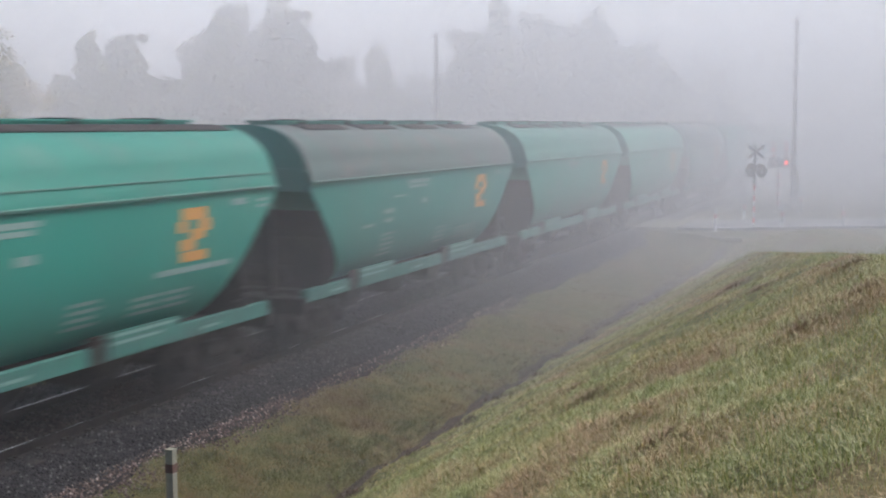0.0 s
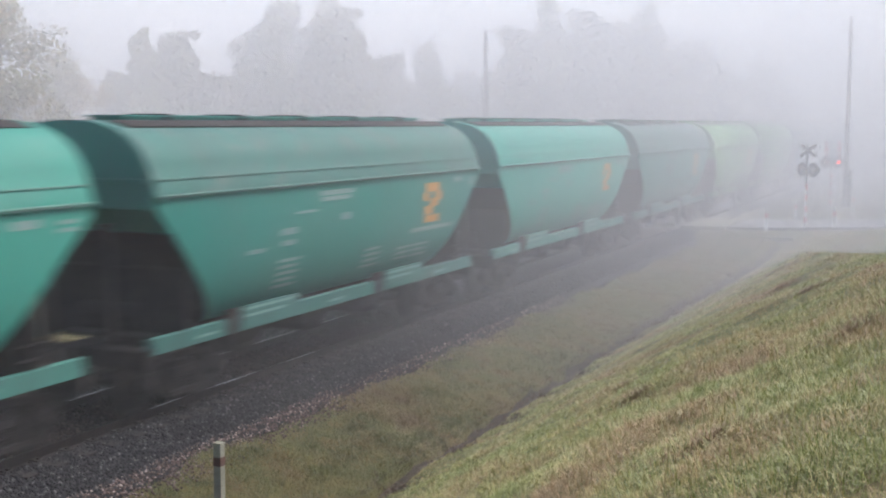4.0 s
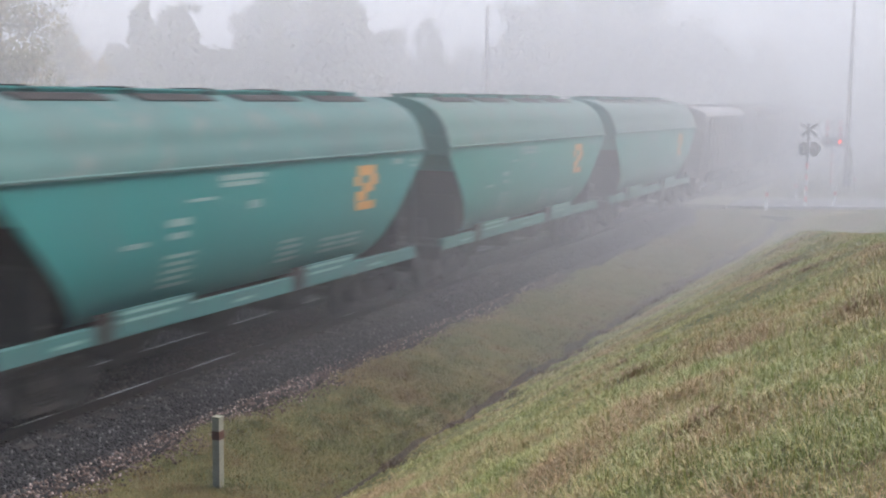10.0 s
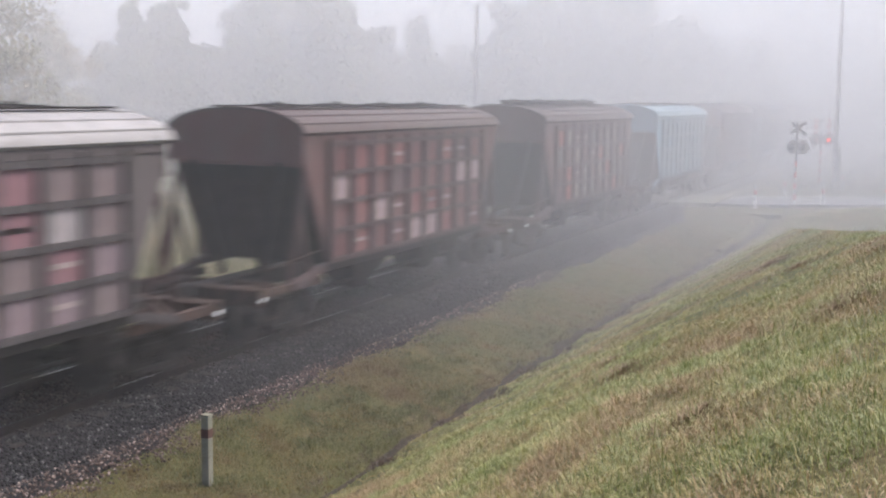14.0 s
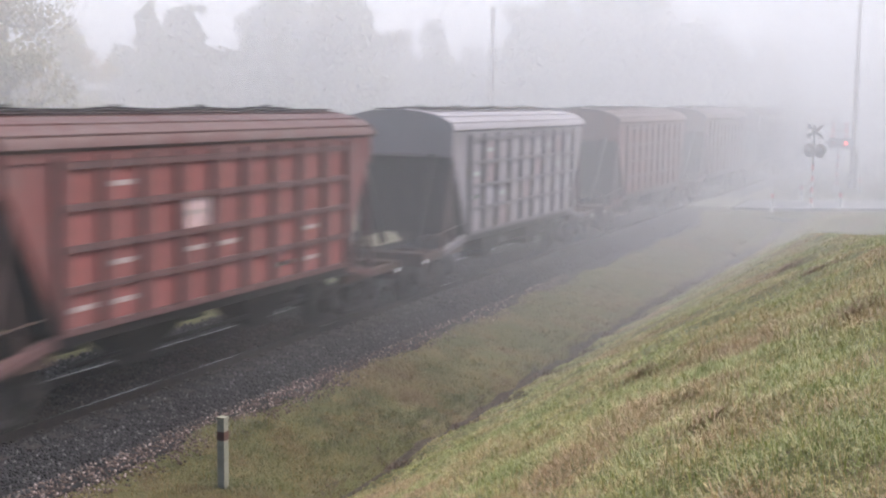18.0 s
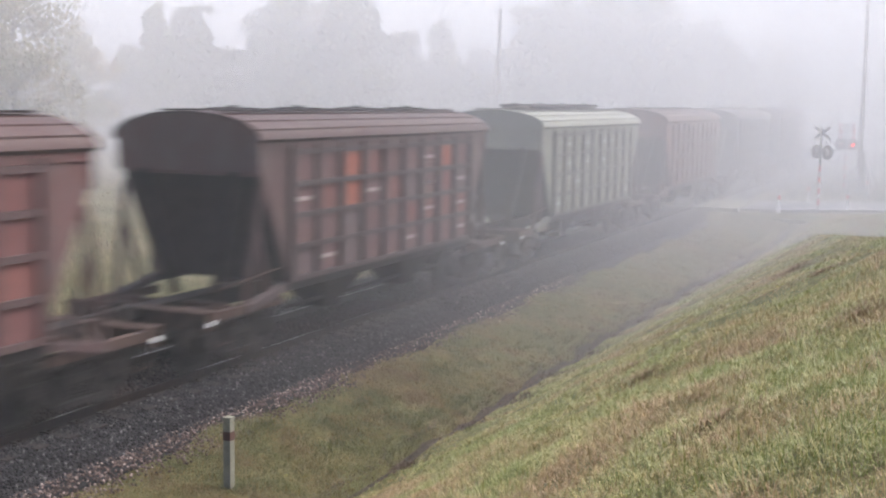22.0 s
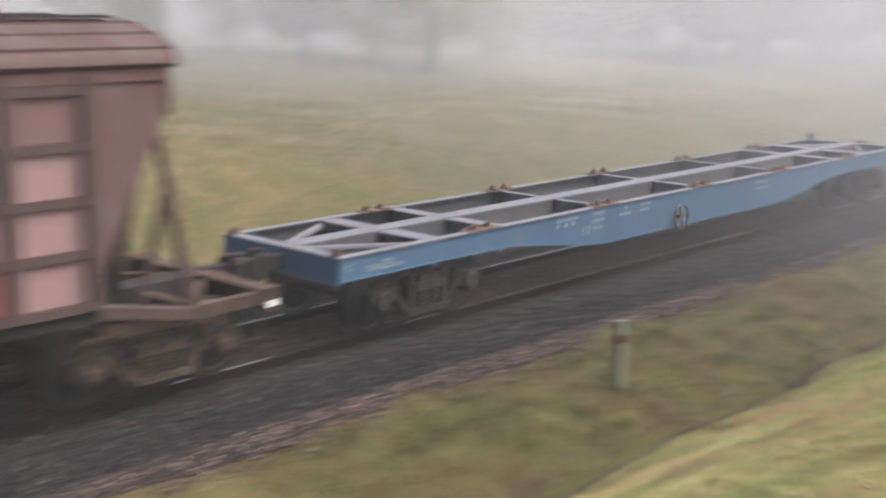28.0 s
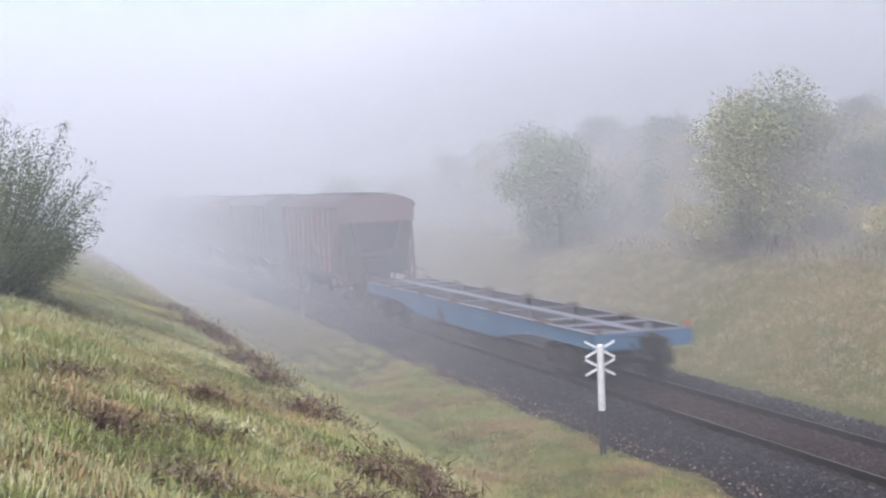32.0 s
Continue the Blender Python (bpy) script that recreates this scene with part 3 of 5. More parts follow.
# wagon 1, panel by panel from the rear: rows from the top; pink, red, dull red, grey-brown
PATCHES = ("pppppprpd", "pdrpggggp", "pppgggppp", "pdgggggrp")


def ribbed_hopper(k):
    body_c, roof_c, palette, words = RIBBED[k]
    # darker wagons' roof colours lowered to offset the strong light from above
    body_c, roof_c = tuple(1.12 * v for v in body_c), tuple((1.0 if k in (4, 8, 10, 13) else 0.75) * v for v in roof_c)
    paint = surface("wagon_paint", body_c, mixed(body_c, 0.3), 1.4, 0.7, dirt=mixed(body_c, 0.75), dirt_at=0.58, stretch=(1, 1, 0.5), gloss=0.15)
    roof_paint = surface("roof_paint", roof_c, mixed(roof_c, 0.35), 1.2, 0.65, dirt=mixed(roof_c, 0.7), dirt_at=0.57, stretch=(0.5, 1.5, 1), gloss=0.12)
    panel_paint = patchwork("panel_paint", palette)
    touched = {}
    if k == 1:
        for key, c in (("p", (0.29, 0.165, 0.16)), ("r", (0.30, 0.075, 0.055)), ("d", (0.150, 0.070, 0.065)), ("g", (0.098, 0.076, 0.072))):
            touched[key] = surface("panel_paint", c, mixed(c, 0.35), 2.2, 0.7, dirt=mixed(c, 0.75), dirt_at=0.55, stretch=(1, 1.6, 0.5))
    # body colour darkened to carry the shade along the deep ribs
    rib_paint = surface("rib_paint", mixed(body_c, 0.5, (0.03, 0.028, 0.028)), mixed(body_c, 0.7, (0.03, 0.028, 0.028)), 3.0, 0.8)
    w = thing("hopper_wagon", pose(TRACK_X, 0, 0), words, "hopper wagon", "wagons of the freight train")
    # tub: upright sides, ends that slope inwards below
    s = Shape()
    s.loft([[(-x, -hy, z), (x, -hy, z), (x, hy, z), (-x, hy, z)] for x, hy, z in ((1.47, 4.1, 1.32), (1.47, 5.12, 3.3), (1.47, 5.14, 3.36), (1.47, 5.16, 3.9))])
    tub = part("tub", s, paint, w)
    for e in (-1, 1):
        # dark sheet over the tub's sloping end
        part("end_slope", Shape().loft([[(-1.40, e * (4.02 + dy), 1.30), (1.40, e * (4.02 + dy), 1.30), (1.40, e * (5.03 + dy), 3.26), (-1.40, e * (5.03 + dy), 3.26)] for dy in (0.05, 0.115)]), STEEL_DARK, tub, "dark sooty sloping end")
        part("end_band", Shape().box(-1.5, 1.5, *sorted((e * 5.15, e * 5.21)), 3.33, 3.88), paint, tub)
        arc = [(1.52 * math.sin(a), 3.9 + 0.47 * (math.cos(a * 0.92) - 0.12) / 0.88) for a in np.linspace(-1.57, 1.57, 17)]
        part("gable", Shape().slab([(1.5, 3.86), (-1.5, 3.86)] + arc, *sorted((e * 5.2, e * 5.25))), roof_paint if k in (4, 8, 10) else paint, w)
    # arched roof with raised seams
    arc = [(1.56 * math.sin(a), 3.9 + 0.48 * (math.cos(a * 0.92) - 0.12) / 0.88) for a in np.linspace(-1.57, 1.57, 19)]
    outline = arc + [(x * 0.97, z - 0.05) for x, z in reversed(arc)]
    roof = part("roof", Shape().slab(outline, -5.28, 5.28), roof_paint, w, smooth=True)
    for i in (2, 4, 6, 12, 14, 16):
        x, z = arc[i]
        part("roof_seam", Shape().box(x - 0.02, x + 0.02, -5.27, 5.27, z - 0.01, z + 0.018), roof_paint, roof)
    for i, y in enumerate((-3.6, -1.2, 1.2, 3.6)):
        part("hatch", shared("hatch", lambda: Shape().tube([(0, 0, 4.44), (0, 0, 4.52), (0, 0, 4.56)], [0.42, 0.42, 0.30], 14).bar((-0.5, 0, 4.55), (0.5, 0, 4.55), 0.05).bar((0, 0, 4.54), (0, 0, 4.62), 0.12), STEEL_DARK), None, roof, "dark round loading hatch", pose(0, y + 0.2 * math.sin(k * 2.1 + i), -0.04 if k in (4, 11) else -0.14))
    for sx in (-1, 1):
        part("roof_walk", shared("roof_walk|%d" % sx, lambda sx=sx: Shape().box(*sorted((sx * 0.5, sx * 0.72)), -5.0, 5.0, 4.37, 4.405), STEEL_DARK), None, roof, "dark plank walkway")
    # ribs, rails and panels on both sides
    cols, rows = np.linspace(-4.14, 4.14, 10), (1.36, 1.94, 2.51, 3.08, 3.66)
    for sx in (-1, 1):
        for y in cols:
            part("rib", shared("rib|%d|%d" % (k, sx), lambda sx=sx: Shape().box(*sorted((sx * 1.468, sx * 1.57)), -0.075, 0.075, 1.33, 3.80), rib_paint), None, w, at=pose(0, y, 0))
        for z in rows:
            part("rail_band", shared("rail_band|%d|%d" % (k, sx), lambda sx=sx: Shape().box(*sorted((sx * 1.468, sx * 1.535)), -4.2, 4.2, -0.05, 0.05), rib_paint), None, w, at=pose(0, 0, z))
        part("eave_band", shared("eave_band|%d|%d" % (k, sx), lambda sx=sx: Shape().box(*sorted((sx * 1.468, sx * 1.50)), -5.15, 5.15, 3.72, 3.90), paint), None, w)
        for i in range(9):
            for j in range(4):
                y0, y1 = cols[i] + 0.09, cols[i + 1] - 0.09
                key = PATCHES[3 - j][i] if k == 1 else "-"
                part("side_panel", shared("side_panel|%d|%d|%s" % (k, sx, key), lambda sx=sx: Shape().box(*sorted((sx * 1.466, sx * 1.482)), -0.37, 0.37, -0.235, 0.235), touched.get(key, panel_paint)), None, w, at=pose(0, (y0 + y1) / 2, (rows[j] + rows[j + 1]) / 2))
        part("side_sill", shared("side_sill|%d" % sx, lambda sx=sx: Shape().box(*sorted((sx * 1.3, sx * 1.47)), -4.25, 4.25, 1.16, 1.32), STEEL_DARK), None, w)
        for e in (-1, 1):
            part("sill_ramp", Shape().loft([[(sx * x, e * y, z) for x, z in ((1.3, 1.18 - d), (1.48, 1.18 - d), (1.48, 1.32 - d), (1.3, 1.32 - d))] for y, d in ((4.25, 0), (5.5, 0.24))]), rib_paint, w)
        # pale stencil marks too small to read
        r = random.Random(k * 7 + sx)
        for i in range(11):
            y, z = cols[r.randrange(9)] + 0.46, 1.65 + 0.57 * r.randrange(4)
            part("stencil_mark", Shape().box(*sorted((sx * 1.483, sx * 1.487)), y - 0.25, y + 0.25, z - 0.03, z + 0.05), LETTER if k in (4, 8, 10) else STENCIL, w)
    # under-frame, discharge funnels and gear
    part("centre_sill", shared("centre_sill", lambda: Shape().box(-0.2, 0.2, -6.75, 6.75, 0.82, 1.12), STEEL_DARK), None, w)
    for i in (-1, 1):
        for sx in (-1, 1):
            part("funnel", shared("funnel", lambda: Shape().loft([[(-a, -b, z), (a, -b, z), (a, b, z), (-a, b, z)] for a, b, z in ((0.62, 1.15, 1.32), (0.32, 0.3, 0.62), (0.32, 0.3, 0.5))]), STEEL_DARK), None, w, "dark discharge funnel", pose(sx * 0.72, i * 1.75, 0))
    part("discharge_shaft", shared("discharge_shaft", lambda: Shape().tube([(1.0, -3.4, 0.72), (1.0, 3.4, 0.72)], 0.04, 6).tube([(-1.0, -3.4, 0.72), (-1.0, 3.4, 0.72)], 0.04, 6), STEEL_DARK), None, w)
    for e in (-1, 1):
        part("end_beam", shared("end_beam|%d" % e, lambda e=e: Shape().box(-1.45, 1.45, *sorted((e * 6.55, e * 6.72)), 0.82, 1.12).box(-1.45, 1.45, *sorted((e * 6.45, e * 6.75)), 1.10, 1.13), STEEL_RUST), None, w)
        for sx in (-1, 1):
            part("platform_beam", shared("platform_beam|%d|%d" % (e, sx), lambda e=e, sx=sx: Shape().box(*sorted((sx * 1.28, sx * 1.42)), *sorted((e * 4.3, e * 6.55)), 0.94, 1.09), STEEL_RUST), None, w)
            part("brace", shared("brace|%d|%d" % (e, sx), lambda e=e, sx=sx: Shape().bar((sx * 1.36, e * 5.50, 1.08), (sx * 1.43, e * 5.06, 3.10), 0.09), rib_paint), None, w)
            part("strut", shared("strut|%d|%d" % (e, sx), lambda e=e, sx=sx: Shape().bar((sx * 1.34, e * 4.75, 1.08), (sx * 1.40, e * 5.18, 2.45), 0.08), rib_paint), None, w)
            part("end_post", shared("end_post|%d|%d" % (e, sx), lambda e=e, sx=sx: Shape().bar((sx * 0.42, e * 5.0, 1.1), (sx * 0.98, e * 5.2, 3.35), 0.13), STEEL_DARK), None, w)
            part("step", shared("step|%d|%d" % (e, sx), lambda e=e, sx=sx: Shape().tube([(sx * 1.42, e * 6.45, 1.0), (sx * 1.46, e * 6.45, 0.55), (sx * 1.46, e * 6.1, 0.55), (sx * 1.42, e * 6.1, 1.0)], 0.018, 5), STEEL_RUST), None, w)
        part("cross_member", shared("cross_member|%d" % e, lambda e=e: Shape().box(-1.3, 1.3, *sorted((e * 5.5, e * 5.62)), 0.95, 1.08).bar((-1.2, e * 5.6, 1.02), (-0.2, e * 6.5, 1.02), 0.1).bar((1.2, e * 5.6, 1.02), (0.2, e * 6.5, 1.02), 0.1), STEEL_RUST), None, w)
        # small white rectangle on the near side of each end beam
        part("white_mark", shared("white_mark|%d" % e, lambda e=e: Shape().box(1.452, 1.458, *sorted((e * 6.56, e * 6.70)), 0.90, 0.98), WHITE), None, w, "white painted mark on the end beam")
        add_bogie(w, e * 5.25, k == 1, k == 1)
        add_coupler(w, e * 7.36, e)
    part("brake_cylinder", shared("brake_cylinder", lambda: Shape().tube([(-0.65, 4.75, 2.05), (0.65, 4.75, 2.05)], 0.17, 12), STEEL_DARK, True), None, w)
    part("brake_rack", shared("brake_rack", lambda: Shape().bar((-0.8, 4.95, 1.85), (0.8, 4.95, 1.85), 0.06).bar((-0.8, 5.05, 2.3), (0.8, 5.05, 2.3), 0.05).bar((-0.7, 4.95, 1.1), (-0.7, 5.05, 2.3), 0.06).bar((0.7, 4.95, 1.1), (0.7, 5.05, 2.3), 0.06), STEEL_DARK), None, w)
    for sx, e in ((1, -1), (-1, 1)):
        part("handrail", shared("handrail|%d" % sx, lambda sx=sx, e=e: Shape().tube([(sx * 1.42, e * 6.5, 1.1), (sx * 1.42, e * 6.5, 1.45), (sx * 1.42, e * 4.5, 1.6)], 0.016, 5), STEEL_RUST), None, w)
    return w


# half of a rounded hopper's outline, from the bottom to the ridge
BARREL = [(1.02, 1.28), (1.22, 1.45), (1.38, 1.72), (1.49, 2.05), (1.55, 2.45), (1.585, 2.9), (1.60, 3.3), (1.60, 3.47)]
CROWN = [(1.635, 3.50), (1.575, 3.74), (1.565, 3.75), (1.49, 3.98), (1.36, 4.19), (1.16, 4.38), (0.90, 4.52), (0.58, 4.61), (0.28, 4.645)]


def barrel_x(z):
    return float(np.interp(z, [p[1] for p in BARREL + CROWN], [p[0] for p in BARREL + CROWN]))


ROUNDED = {
    14: ((0.018, 0.170, 0.132), 0.6, "teal rounded hopper wagon with an orange mark"),
    15: ((0.016, 0.165, 0.127), 0.55, "teal rounded hopper wagon with an orange mark"),
    16: ((0.019, 0.156, 0.141), 0.5, "bluish teal rounded hopper wagon with a dusty roof"),
    17: ((0.117, 0.319, 0.106), 0.0, "bright green rounded hopper wagon, freshly painted"),
    18: ((0.121, 0.314, 0.112), 0.0, "bright green rounded hopper wagon, freshly painted"),
    19: ((0.018, 0.159, 0.128), 0.45, "teal rounded hopper wagon with dark painted-over patches"),
    20: ((0.036, 0.250, 0.195), 0.05, "pale teal rounded hopper wagon, quite clean"),
    21: ((0.019, 0.170, 0.134), 0.4, "teal rounded hopper wagon with a sooty roof"),
    22: ((0.030, 0.226, 0.170), 0.1, "teal rounded hopper wagon with a clean roof"),
    23: ((0.024, 0.201, 0.156), 0.3, "teal rounded hopper wagon with an orange mark"),
    24: ((0.019, 0.165, 0.132), 0.8, "teal rounded hopper wagon with a soot-grey roof"),
    25: ((0.016, 0.190, 0.143), 0.1, "teal rounded hopper wagon with white stencil blocks"),
}


def rounded_hopper(k):
    colour, soot, words = ROUNDED[k]
    paint = surface("wagon_paint", colour, mixed(colour, 0.12), 0.8, 0.5, dirt=mixed(colour, 0.35), dirt_at=0.62, relief=0.001, stretch=(1, 1, 0.3))
    # roof base: body colour lowered to offset the light falling on top
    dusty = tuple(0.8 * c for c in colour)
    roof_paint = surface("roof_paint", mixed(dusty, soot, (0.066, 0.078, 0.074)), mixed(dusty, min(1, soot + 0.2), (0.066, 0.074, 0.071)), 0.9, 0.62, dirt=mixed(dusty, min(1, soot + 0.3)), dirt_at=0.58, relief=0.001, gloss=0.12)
    sill_paint = surface("sill_paint", mixed(colour, 0.4, (0.04, 0.045, 0.045)), mixed(colour, 0.65, (0.04, 0.045, 0.045)), 1.5, 0.7, dirt=(0.05, 0.05, 0.05), dirt_at=0.6)
    seam_paint = surface("seam_paint", mixed(colour, 0.45, (0.06, 0.05, 0.045)), mixed(colour, 0.7, (0.06, 0.05, 0.045)), 3.0, 0.7)
    w = thing("hopper_wagon", pose(TRACK_X, 0, 0), words, "hopper wagon", "wagons of the freight train")
    def ring(y_at, pts):
        full = pts + [(-x, z) for x, z in reversed(pts)]
        return [(x, y_at(z), z) for x, z in full]
    def end(sign):
        return lambda z: sign * float(np.interp(z, [1.28, 3.0, 3.05, 5], [4.55, 6.28, 6.62, 6.62]))
    body = part("tub", Shape().loft([ring(end(-1), BARREL), ring(lambda z: -4.3, BARREL), ring(lambda z: 4.3, BARREL), ring(end(1), BARREL)], True, True), paint, w, smooth=True)
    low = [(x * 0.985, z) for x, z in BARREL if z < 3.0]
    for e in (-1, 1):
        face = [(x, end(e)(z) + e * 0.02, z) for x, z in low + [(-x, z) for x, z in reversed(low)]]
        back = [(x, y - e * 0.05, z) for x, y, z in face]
        # dark sheet over the rounded tub's lower end
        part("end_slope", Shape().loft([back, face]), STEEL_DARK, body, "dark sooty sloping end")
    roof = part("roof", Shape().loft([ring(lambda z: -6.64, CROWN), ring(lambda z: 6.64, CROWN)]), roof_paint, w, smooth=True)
    for sx in (-1, 1):
        part("cant_rail", Shape().slab([(sx * 1.595, 3.46), (sx * 1.66, 3.46), (sx * 1.665, 3.50), (sx * 1.60, 3.53)][::sx], -6.64, 6.64), seam_paint, roof)
        if soot < 0.42 and k not in (15, 16, 23):
            part("roof_step", Shape().slab([(sx * 1.56, 3.735), (sx * 1.592, 3.735), (sx * 1.586, 3.756), (sx * 1.56, 3.756)][::sx], -6.63, 6.63), seam_paint, roof, "dark edge of the roof sheet")
        # dark strips follow the roof curve, in four lengths on some wagons
        strips = [(-5.3, -3.3), (-2.5, -0.5), (0.4, 2.4), (3.2, 5.2)] if k in (14, 15, 16, 19, 23, 24) else [(-6.3, 6.3)]
        over = [(0.50, 4.652), (0.66, 4.628), (0.80, 4.585), (0.88, 4.55)]
        under = [(x - 0.02, z - 0.05) for x, z in reversed(over)]
        for y0, y1 in strips:
            part("roof_walk", Shape().slab([(sx * x, z) for x, z in over + under][::sx], y0, y1), STEEL_DARK, roof, "dark curved strip along the roof")
    part("roof_hatch", Shape().box(-0.34, 0.34, -5.7, 5.7, 4.63, 4.70).box(-0.38, 0.38, -5.75, 5.75, 4.70, 4.735), paint, roof, "long loading hatch")
    for y in (-4.6, -2.3, 0, 2.3, 4.6):
        part("hatch_clamp", shared("hatch_clamp", lambda: Shape().box(-0.42, 0.42, -0.05, 0.05, 4.62, 4.76), STEEL_DARK), None, roof, at=pose(0, y, 0))
    for e in (-1, 1):
        outline = BARREL[4:] + CROWN
        full = outline + [(-x, z) for x, z in reversed(outline)]
        part("end_wall", Shape().slab([(x * 0.97, z) for x, z in full if z > 3.02], *sorted((e * 6.60, e * 6.66))), paint, w)
        part("end_stiffener", Shape().box(-1.5, 1.5, *sorted((e * 6.66, e * 6.72)), 3.70, 3.76), paint, w)
    for sx in (-1, 1):
        sill = Shape().box(*sorted((sx * 1.32, sx * 1.46)), -6.55, 6.55, 1.05, 1.30)
        part("side_sill", sill, sill_paint, w)
        for y0 in (-4.1, 1.5):
            p = part("marking_plate", Shape().box(*sorted((sx * 1.46, sx * 1.50)), y0, y0 + 1.95, 1.08, 1.48), sill_paint, w)
            for z in (1.42, 1.30):
                part("stencil_mark", Shape().box(*sorted((sx * 1.50, sx * 1.504)), y0 + 0.1, y0 + 1.8 - 3 * (1.42 - z), z - 0.025, z + 0.025), FAINT, p)
            # a dark box stands in for the dark gap at the ladder
            part("ladder_stop", shared("ladder_stop|%d" % sx, lambda sx=sx: Shape().box(*sorted((sx * 1.40, sx * 1.47)), -0.42, -0.08, 1.04, 1.47), STEEL_DARK), None, w, at=pose(0, y0, 0))
        for y in (-5.4, -0.9, 4.2):
            part("stencil_mark", Shape().box(*sorted((sx * 1.462, sx * 1.466)), y, y + 0.6, 1.13, 1.18), FAINT, w)
        def mark(name, y0, y1, z0, z1, mat):
            x0, x1 = barrel_x(z0) + 0.006, barrel_x(z1) + 0.006
            q = [(sx * x0, y0, z0), (sx * x0, y1, z0), (sx * x1, y1, z1), (sx * x1, y0, z1)]
            part(name, Shape().loft([[(x - sx * 0.02, y, z) for x, y, z in q], q]), mat, w)
        # zigzag mark in orange
        for y0, y1, z0, z1 in ((3.45, 4.20, 3.06, 3.26), (3.98, 4.32, 2.85, 3.06), (3.72, 4.15, 2.72, 2.90), (3.42, 3.86, 2.55, 2.74), (3.45, 4.25, 2.36, 2.53), (3.34, 3.6, 2.86, 3.05)):
            mark("orange_mark", y0, y1, z0, z1, ORANGE)
        blocks = [(-1.5, -0.1, 3.24, 3.33), (-1.45, -0.25, 3.13, 3.21), (5.05, 5.55, 3.22, 3.34), (5.95, 6.3, 3.24, 3.30), (5.95, 6.3, 3.13, 3.19), (-0.6, -0.2, 2.72, 2.86), (-2.9, -2.3, 2.60, 2.72), (-2.85, -2.35, 2.40, 2.5), (-4.0, -3.4, 2.35, 2.43), (-2.4, -1.6, 2.95, 3.0)]
        for base, n in ((-2.9, 5), (0.6, 4), (2.2, 3), (3.1, 3)):
            blocks += [(base, base + 0.8 - 0.1 * (i % 2), 1.62 + 0.12 * i, 1.68 + 0.12 * i) for i in range(n)]
        if k in (14, 17, 18, 21, 25, 23):
            blocks.append((2.75, 5.1, 2.18, 2.28))
        for b in blocks:
            mark("stencil_mark", *b, PALE)
        if k == 19:
            for b in ((-1.4, 1.4, 1.75, 2.25), (2.1, 3.4, 1.8, 2.3), (-1.9, -0.8, 2.5, 3.0)):
                mark("paint_patch", *b, surface("dark_patch", (0.02, 0.05, 0.05), (0.03, 0.09, 0.08), 3.0, 0.6))
        part("ladder", shared("green_ladder|%d" % sx, lambda sx=sx: rung_ladder(sx), STEEL_DARK), None, w)
    part("centre_sill", shared("green_sill", lambda: Shape().box(-0.2, 0.2, -6.75, 6.75, 0.82, 1.12), STEEL_DARK), None, w)
    for i in (-2.6, 0, 2.6):
        part("funnel", shared("green_funnel", lambda: Shape().loft([[(-a, -b, z), (a, -b, z), (a, b, z), (-a, b, z)] for a, b, z in ((0.98, 1.1, 1.28), (0.6, 0.35, 0.55), (0.6, 0.35, 0.42))]), STEEL_DARK), None, w, "dark discharge funnel", pose(0, i, 0))
    for e in (-1, 1):
        part("end_beam", shared("green_end_beam|%d" % e, lambda e=e: Shape().box(-1.45, 1.45, *sorted((e * 6.5, e * 6.72)), 0.82, 1.14).box(-1.4, 1.4, *sorted((e * 5.0, e * 5.12)), 0.95, 1.1), STEEL_DARK), None, w)
        for sx in (-1, 1):
            part("end_post", shared("green_post|%d|%d" % (e, sx), lambda e=e, sx=sx: Shape().bar((sx * 0.6, e * 6.5, 1.1), (sx * 0.6, e * 6.55, 3.05), 0.14), STEEL_DARK), None, w)
        # plate added to close the gap under each sloping end
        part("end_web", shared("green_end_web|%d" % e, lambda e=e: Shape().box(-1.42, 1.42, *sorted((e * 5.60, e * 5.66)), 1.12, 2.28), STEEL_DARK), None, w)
        add_bogie(w, e * 5.25)
        add_coupler(w, e * 7.36, e)
    part("brake_cylinder", shared("green_brake", lambda: Shape().tube([(-0.6, -5.6, 1.5), (0.6, -5.6, 1.5)], 0.2, 12).box(-0.9, 0.9, -5.9, -5.3, 1.12, 1.2), STEEL_DARK), None, w)
    return w


def rung_ladder(sx):
    s = Shape()
    for y in (5.35, 5.75):
        s.bar((sx * 1.44, y, 1.1), (sx * 1.30, y, 1.75), 0.035)
    for z in (1.25, 1.45, 1.65):
        s.bar((sx * 1.40, 5.35, z), (sx * 1.40, 5.75, z), 0.03)
    return s


def letters(text, size, material, parent, m):
    """Stencilled characters in a row, each a part of its own."""
    along = 0.0
    for ch in text:
        if ch == " ":
            along += size * 0.3
            continue
        cu = bpy.data.curves.new("lettering", "FONT")
        cu.body, cu.size, cu.extrude = ch, size, 0.002
        tmp = bpy.data.objects.new("lettering", cu)
        scene.collection.objects.link(tmp)
        me = bpy.data.meshes.new_from_object(tmp.evaluated_get(bpy.context.evaluated_depsgraph_get()))
        bpy.data.objects.remove(tmp)
        me.materials.clear()
        me.materials.append(material)
        part("letter", me, None, parent, "white stencilled character", m @ Matrix.Translation((along, 0, 0)))
        along += max(v.co.x for v in me.vertices) + size * 0.09


